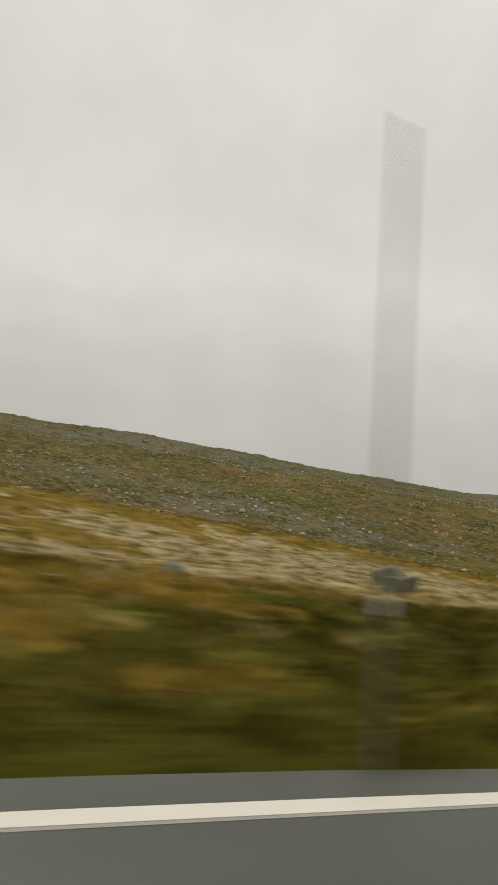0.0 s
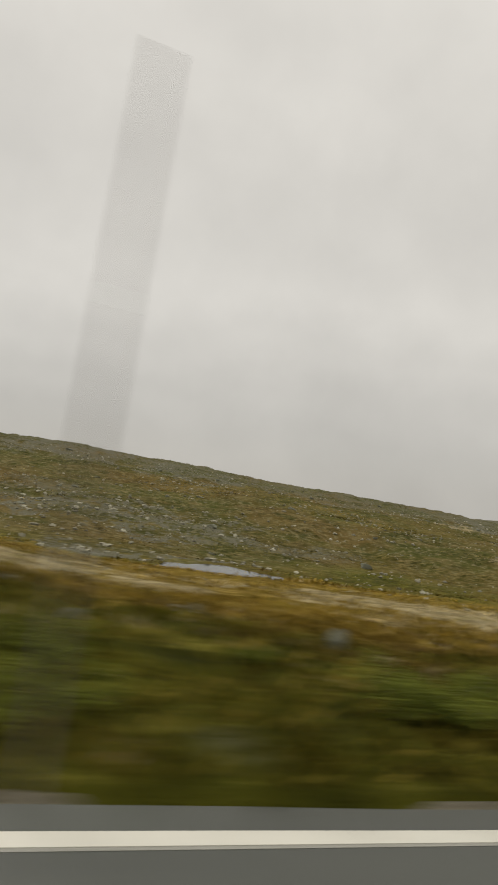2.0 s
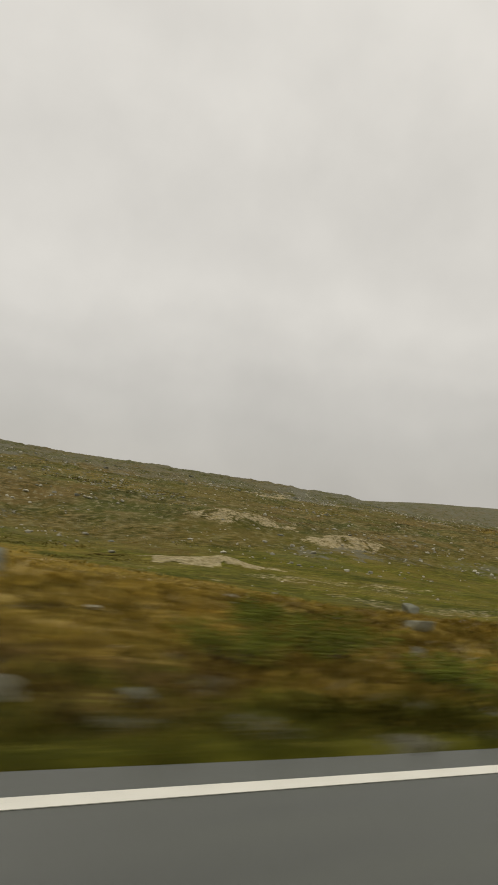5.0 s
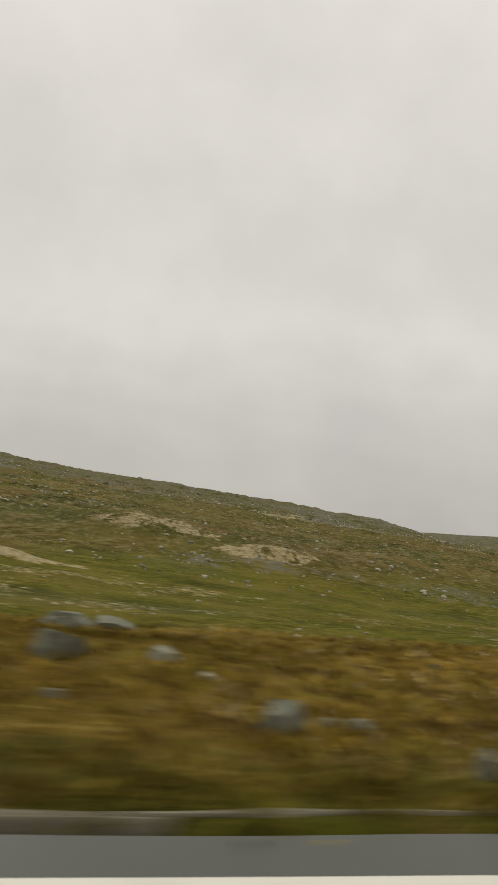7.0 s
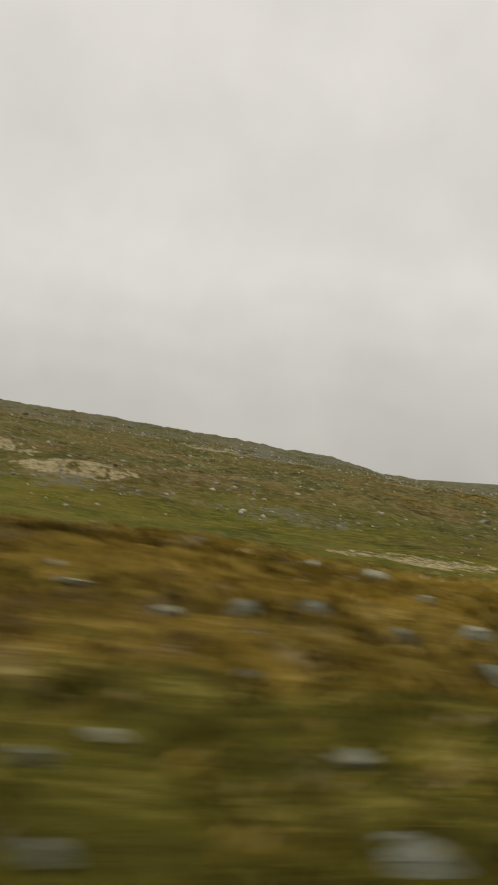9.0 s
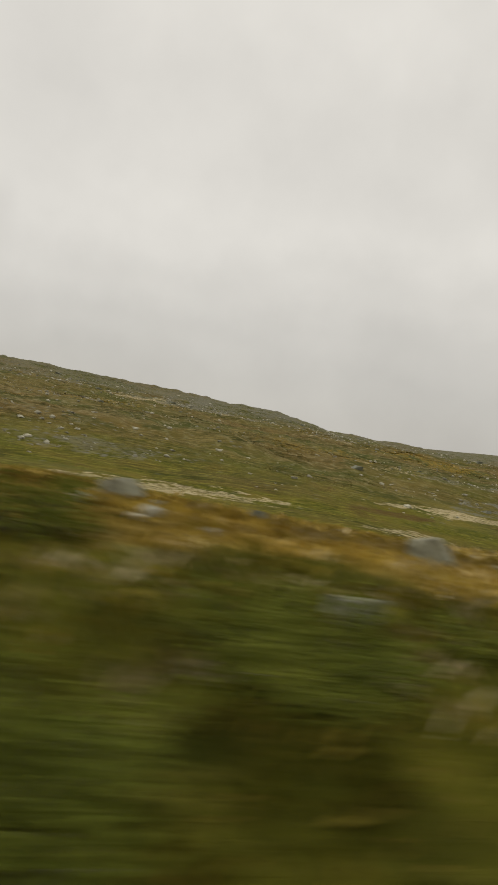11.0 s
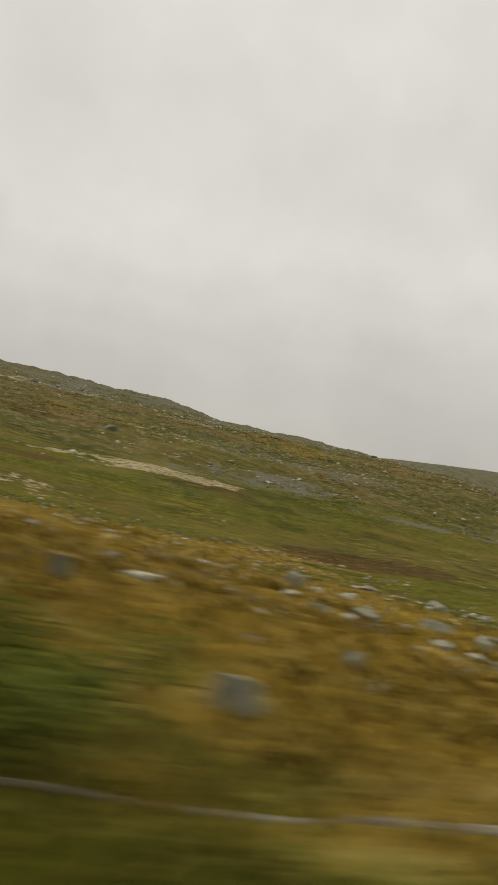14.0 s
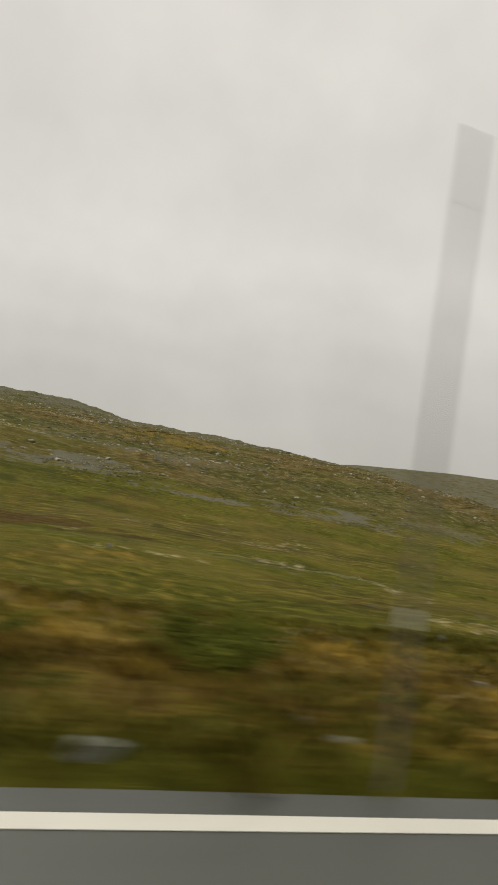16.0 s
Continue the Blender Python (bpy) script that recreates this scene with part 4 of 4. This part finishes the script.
# bare rock showing through on the hillside and along its ridge
slabs = random.Random(5)
placed = 0
while placed < 150:
    x, y = slabs.uniform(0, 400), slabs.uniform(74, 200)
    if slabs.random() > 0.08 + float(cover([x], [y])[0, 2]) ** 1.5:
        continue
    placed += 1
    width = 0.6 + 2.0 * slabs.random() ** 4
    ob = boulder(x, y, width, width * slabs.uniform(0.16, 0.34), False, "weathered grey rock slab on the heathery hillside", 0.7)
    ob.name = "rock_slab"
    tagged(ob, "", "rock slab", "rock slabs on the hillside")

# ---------------------------------------------------------------- dwarf willow shrubs
def shrub(seed, radius, height, leaves):
    """A low willow: crooked stems from one base and a ragged crown of small leaves."""
    r = random.Random(seed)
    base = new("willow_shrub")
    bm = bmesh.new()
    tips = []
    for _ in range(11):
        a, out = r.uniform(0, 2 * math.pi), r.uniform(0.25, 0.95) * radius
        top = Vector((out * math.cos(a), out * math.sin(a), height * r.uniform(0.45, 0.95)))
        last = Vector((0.05 * math.cos(a), 0.05 * math.sin(a), -0.08))
        prev = None
        for k in range(5):
            u = k / 4
            p = last.lerp(top, u) + Vector((0, 0, 0.12 * height * math.sin(u * math.pi))) + Vector((r.uniform(-1, 1), r.uniform(-1, 1), 0)) * 0.03 * u
            w = 0.014 * (1 - u) + 0.004
            ring = [bm.verts.new(p + Vector((w * math.cos(q), w * math.sin(q), 0))) for q in (0, 1.57, 3.14, 4.71)]
            if prev:
                for i in range(4):
                    bm.faces.new((prev[i], prev[(i + 1) % 4], ring[(i + 1) % 4], ring[i]))
            prev = ring
            if k >= 2:
                tips.append((p, 0.26 * radius * (1.2 - 0.5 * u)))
    part("branchwork", bm, BARK, base)
    bm = bmesh.new()
    for _ in range(leaves):
        p, spread = r.choice(tips)
        c = p + Vector((r.gauss(0, 1), r.gauss(0, 1), r.gauss(0, 0.75))) * spread * 0.62
        c.z = max(c.z, 0.02)
        along = Vector((r.uniform(-1, 1), r.uniform(-1, 1), r.uniform(-0.4, 1))).normalized()
        side = along.cross(Vector((r.uniform(-1, 1), r.uniform(-1, 1), r.uniform(-1, 1)))).normalized()
        n, w = r.uniform(0.035, 0.075), r.uniform(0.012, 0.022)
        bm.faces.new([bm.verts.new(q) for q in (c, c + along * n * 0.5 + side * w, c + along * n, c + along * n * 0.5 - side * w)])
    part("crown", bm, LEAF, base)
    return tagged(base, "low grey-green dwarf willow shrub on the roadside turf", "shrub", "dwarf willow shrubs")


SHRUBS = [shrub(k, rad, tall, n) for k, (rad, tall, n) in enumerate(((0.62, 0.50, 1500), (0.85, 0.62, 2100), (0.5, 0.36, 1000), (0.75, 0.45, 1600)))]
THICKETS = (  # x from, x to, y from, y to, count
    (4, 20, 7.6, 9.8, 16), (15, 32, 3.9, 5.7, 50), (32, 41, 3.9, 5.9, 28), (24, 44, 9, 13, 4), (54, 60, 4.0, 5.6, 9), (68, 80, 4.5, 7.5, 5), (84, 100, 4.6, 9, 8),
    (118, 127, 4.2, 5.5, 4), (148, 170, 4.6, 8, 18), (166, 178, 3.9, 6.2, 34), (190, 194, 3.7, 4.6, 9), (198.5, 201.5, 3.8, 4.8, 3), (204, 208.5, 3.8, 5.2, 4), (224, 225, 3.6, 4.0, 2), (134, 141, 4.2, 5.0, 4), (229, 236, 4.6, 8, 5),
)
spots = []
for x0, x1, y0, y1, count in THICKETS:
    for _ in range(count):
        spots.append((random.uniform(x0, x1), random.uniform(y0, y1)))
for i, (x, y) in enumerate(spots):
    size = random.uniform(0.7, 1.25) * (0.68 if x < 45 and y > 4.9 else 1.0)
    m4 = pose(x, y, on_land(x, y) - 0.03, 0, 0, random.uniform(0, 360))
    ob = SHRUBS[i % 4] if i < 4 else copy_thing(SHRUBS[i % 4], m4)
    ob.matrix_basis = m4 @ Matrix.Diagonal((size, size, size * random.uniform(0.8, 1.15) * (0.6 if x < 45 else 0.9), 1))


# ---------------------------------------------------------------- grass, sedge, hummocks and small stones
def tufts(name, x, y, blades, tall, wide, seed, label, spread=0.12):
    """Tufts of bent blades at the places x, y, in one mesh."""
    g = np.random.default_rng(seed)
    n = len(x)
    z = land(x, y)
    size = g.uniform(0.6, 1.3, n) * (1 - 0.2 * step(54, 60, x) * step(88, 80, x) * step(13, 9, y))
    size = size * (1 - 0.7 * (np.hypot((x - 227.7) / 1.5, (y - 6.6) / 1.3) < 1))
    k = blades
    if y.mean() > 14:
        size = size * (0.4 + 0.6 * cover(x, y)[:, 0])
    bx = np.repeat(x, k) + g.normal(0, spread, n * k)
    by = np.repeat(y, k) + g.normal(0, spread, n * k)
    bz = np.repeat(z, k) - 0.03
    h = np.repeat(size * tall, k) * g.uniform(0.6, 1.15, n * k)
    w = np.repeat(size * wide, k) * g.uniform(0.7, 1.3, n * k)
    a = g.uniform(0, 2 * np.pi, n * k)
    bend = h * g.uniform(0.4, 1.3, n * k)
    dx, dy = np.cos(a), np.sin(a)
    sx, sy = -dy * w, dx * w
    v = np.empty((n * k, 4, 3))
    v[:, 0] = np.stack([bx - sx, by - sy, bz], 1)
    v[:, 1] = np.stack([bx + sx, by + sy, bz], 1)
    v[:, 2] = np.stack([bx + dx * bend * 0.35 + sx * 0.8, by + dy * bend * 0.35 + sy * 0.8, bz + h * 0.62], 1)
    v[:, 3] = np.stack([bx + dx * bend, by + dy * bend, bz + h], 1)
    base = np.arange(n * k)[:, None] * 4
    f = np.concatenate([base + np.array([[0, 1, 2]]), base + np.array([[0, 2, 3]])])
    mixed = cover(x, y) + g.normal(0, 1, (n, 4)) * np.array([0.22, 0.12, 0.0, 0.10])
    mixed[:, 1] += 0.65 * (y > 5) * (g.uniform(0, 1, n) + 0.5 * fbm(0.3 * x, y, 1.5, 2, 77.0) < 0.10)
    layer = np.repeat(np.clip(mixed, 0, 1), k * 4, axis=0)
    streak = 0.8 * fbm(0.3 * x, y, 0.8 + 0.03 * y.mean(), 3, 47.0) + 0.6 * fbm(0.5 * x, y, 4.0, 2, 57.0)
    if y.mean() < 12:
        streak = streak + 1.0 * fbm(0.2 * x, y, 0.3, 2, 87.0)
    if y.mean() > 50:
        streak = streak - 0.9 * step(0.08, 0.25, fbm(x, y, 9.0, 3, 67.0))
    streak = streak + 0.2 * step(178, 184, x) * step(228, 222, x) * step(60, 40, y)
    bright = np.clip(g.lognormal(-0.05, 0.3, n) * np.exp(streak), 0.2, np.where(y < 4.6, 1.45, 2.0))[:, None] * np.array([[1.0, 1.0, 1.0, 0.0]]) + np.array([[0, 0, 0, 1.0]])
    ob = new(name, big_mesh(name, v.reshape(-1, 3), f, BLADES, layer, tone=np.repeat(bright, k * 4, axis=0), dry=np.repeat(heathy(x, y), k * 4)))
    return tagged(ob, label, "grass", kind="stuff")


def scatter(n, x0, x1, y0, y1, seed, power=1.0):
    g = np.random.default_rng(seed)
    return g.uniform(x0, x1, n), y0 + (y1 - y0) * g.uniform(0, 1, n) ** power


x, y = scatter(52000, -2, 262, 3.1, 13.5, 1, 1.2)
bare = ((x > 104.5) & (x < 121) | (x > 140.5) & (x < 146.5)) & (np.abs(y - np.where(x < 107, 3.26, np.where(x < 122, 3.36, 3.74 - 0.36 * (x - 203) / 12.5)) - bulge(x)) < 0.09) & (np.sin(37.0 * x + 90 * y) > 0.1)
bare = bare | (y < 3.2 + bulge(x))
keep = ~bare & (np.hypot((x - 227.75) / 0.9, (y - 7.35) / 0.7) > 1.15)
x, y = x[keep], y[keep]
tufts("grass", x, y, 9, 0.15, 0.0075, 2, "thick roadside grass and rusty sedge")
x, y = scatter(30000, 0, 300, 12, 48, 3, 1.4)
tufts("sedge", x, y, 6, 0.16, 0.024, 4, "rust-coloured sedge tufts over the moor", 0.22)
x, y = scatter(70000, 0, 420, 45, 196, 5, 1.1)
keep = (y < 182 + 12 * fbm(x, y, 8.0, 3, 63.0)) & (fbm(x, 1.5 * y, 11.0, 3, 61.0) > 0.02) & ((y > 74 + 20 * fbm(x, y, 20.0, 2, 62.0)) | (x < 100))
x, y = x[keep], y[keep]
tufts("heath", x, y, 7, 0.34, 0.11, 6, "low heather and grass clumps on the hillside", 0.5)


def small_stones(name, x, y, size, seed, label, material):
    g = np.random.default_rng(seed)
    bm = bmesh.new()
    bmesh.ops.create_icosphere(bm, subdivisions=1, radius=1.0)
    ball = np.array([v.co for v in bm.verts])
    tri = np.array([[v.index for v in f.verts] for f in bm.faces])
    bm.free()
    n, k = len(x), len(ball)
    z = land(x, y)
    lumps = 1 + 0.28 * g.standard_normal((n, k, 1)).clip(-1.4, 1.4)
    v = ball[None] * lumps * (g.uniform(0.7, 1.2, (n, 1, 3)) * np.array([1.15, 0.9, 0.62])) * size[:, None, None]
    v = v + np.stack([x, y, z + 0.25 * size], 1)[:, None, :]
    f = (tri[None] + (np.arange(n) * k)[:, None, None]).reshape(-1, 3)
    ob = new(name, big_mesh(name, v.reshape(-1, 3), f, material, None, False))
    return tagged(ob, label, "stones", kind="stuff")


m = Nodes("scree")
island = m.tree.nodes.new("ShaderNodeNewGeometry").outputs["Random Per Island"]
color = m.mix(m.ramp(island, 0, 1), (0.20, 0.190, 0.135), (0.56, 0.530, 0.400))
color = m.mix(m.ramp(m.noise(4.0, 5, 0.7), 0.45, 0.7, 0.0, 0.6), color, (0.12, 0.12, 0.105))
SCREE = m.done(color, 0.92, Specular_IOR_Level=0.1)
m = Nodes("rubble")
island = m.tree.nodes.new("ShaderNodeNewGeometry").outputs["Random Per Island"]
color = m.mix(m.ramp(island, 0, 1), (0.09, 0.085, 0.055), (0.23, 0.21, 0.15))
color = m.mix(m.ramp(m.noise(9.0, 5, 0.7), 0.45, 0.7, 0.0, 0.6), color, (0.10, 0.10, 0.085))
RUBBLE = m.done(color, 0.92, Specular_IOR_Level=0.1)

g = np.random.default_rng(11)
x, y = scatter(110000, -5, 430, 62, 216, 12)
keep = (y < 206 - 8 * g.uniform(0, 1, len(x))) & ((y > 78) | (x < 214)) & (g.uniform(0, 1, len(x)) < 0.012 + 0.26 * cover(x, y)[:, 2] ** 1.4 * (1 - 0.35 * step(170, 185, y)) + 0.06 * (fbm(x, y, 17.0, 3, 81.0) > 0.12))
x, y = x[keep], y[keep]
small_stones("hillside_stones", x, y, 0.11 + 0.34 * g.uniform(0, 1, len(x)) ** 3.5, 13, "grey stones and scree scattered over the hillside", SCREE)
x, y = scatter(700, 0, 224, 9, 48, 14, 1.6)
x2, y2 = scatter(900, 184, 226, 8.5, 42, 17, 1.2)
x, y = np.concatenate([x, x2]), np.concatenate([y, y2])
small_stones("moor_stones", x, y, 0.04 + 0.13 * g.uniform(0, 1, len(x)) ** 4, 15, "small pale stones lying in the sedge", SCREE)
x, y = scatter(1300, 55, 79, 3.45, 9, 18, 1.3)
keep = fbm(x, 2.0 * y, 3.0, 3, 91.0) > 0.02
x, y = x[keep], y[keep]
small_stones("roadside_rubble", x, y, 0.035 + 0.12 * g.uniform(0, 1, len(x)) ** 2.5, 19, "dull grey rubble lying in the heathy bank", RUBBLE)
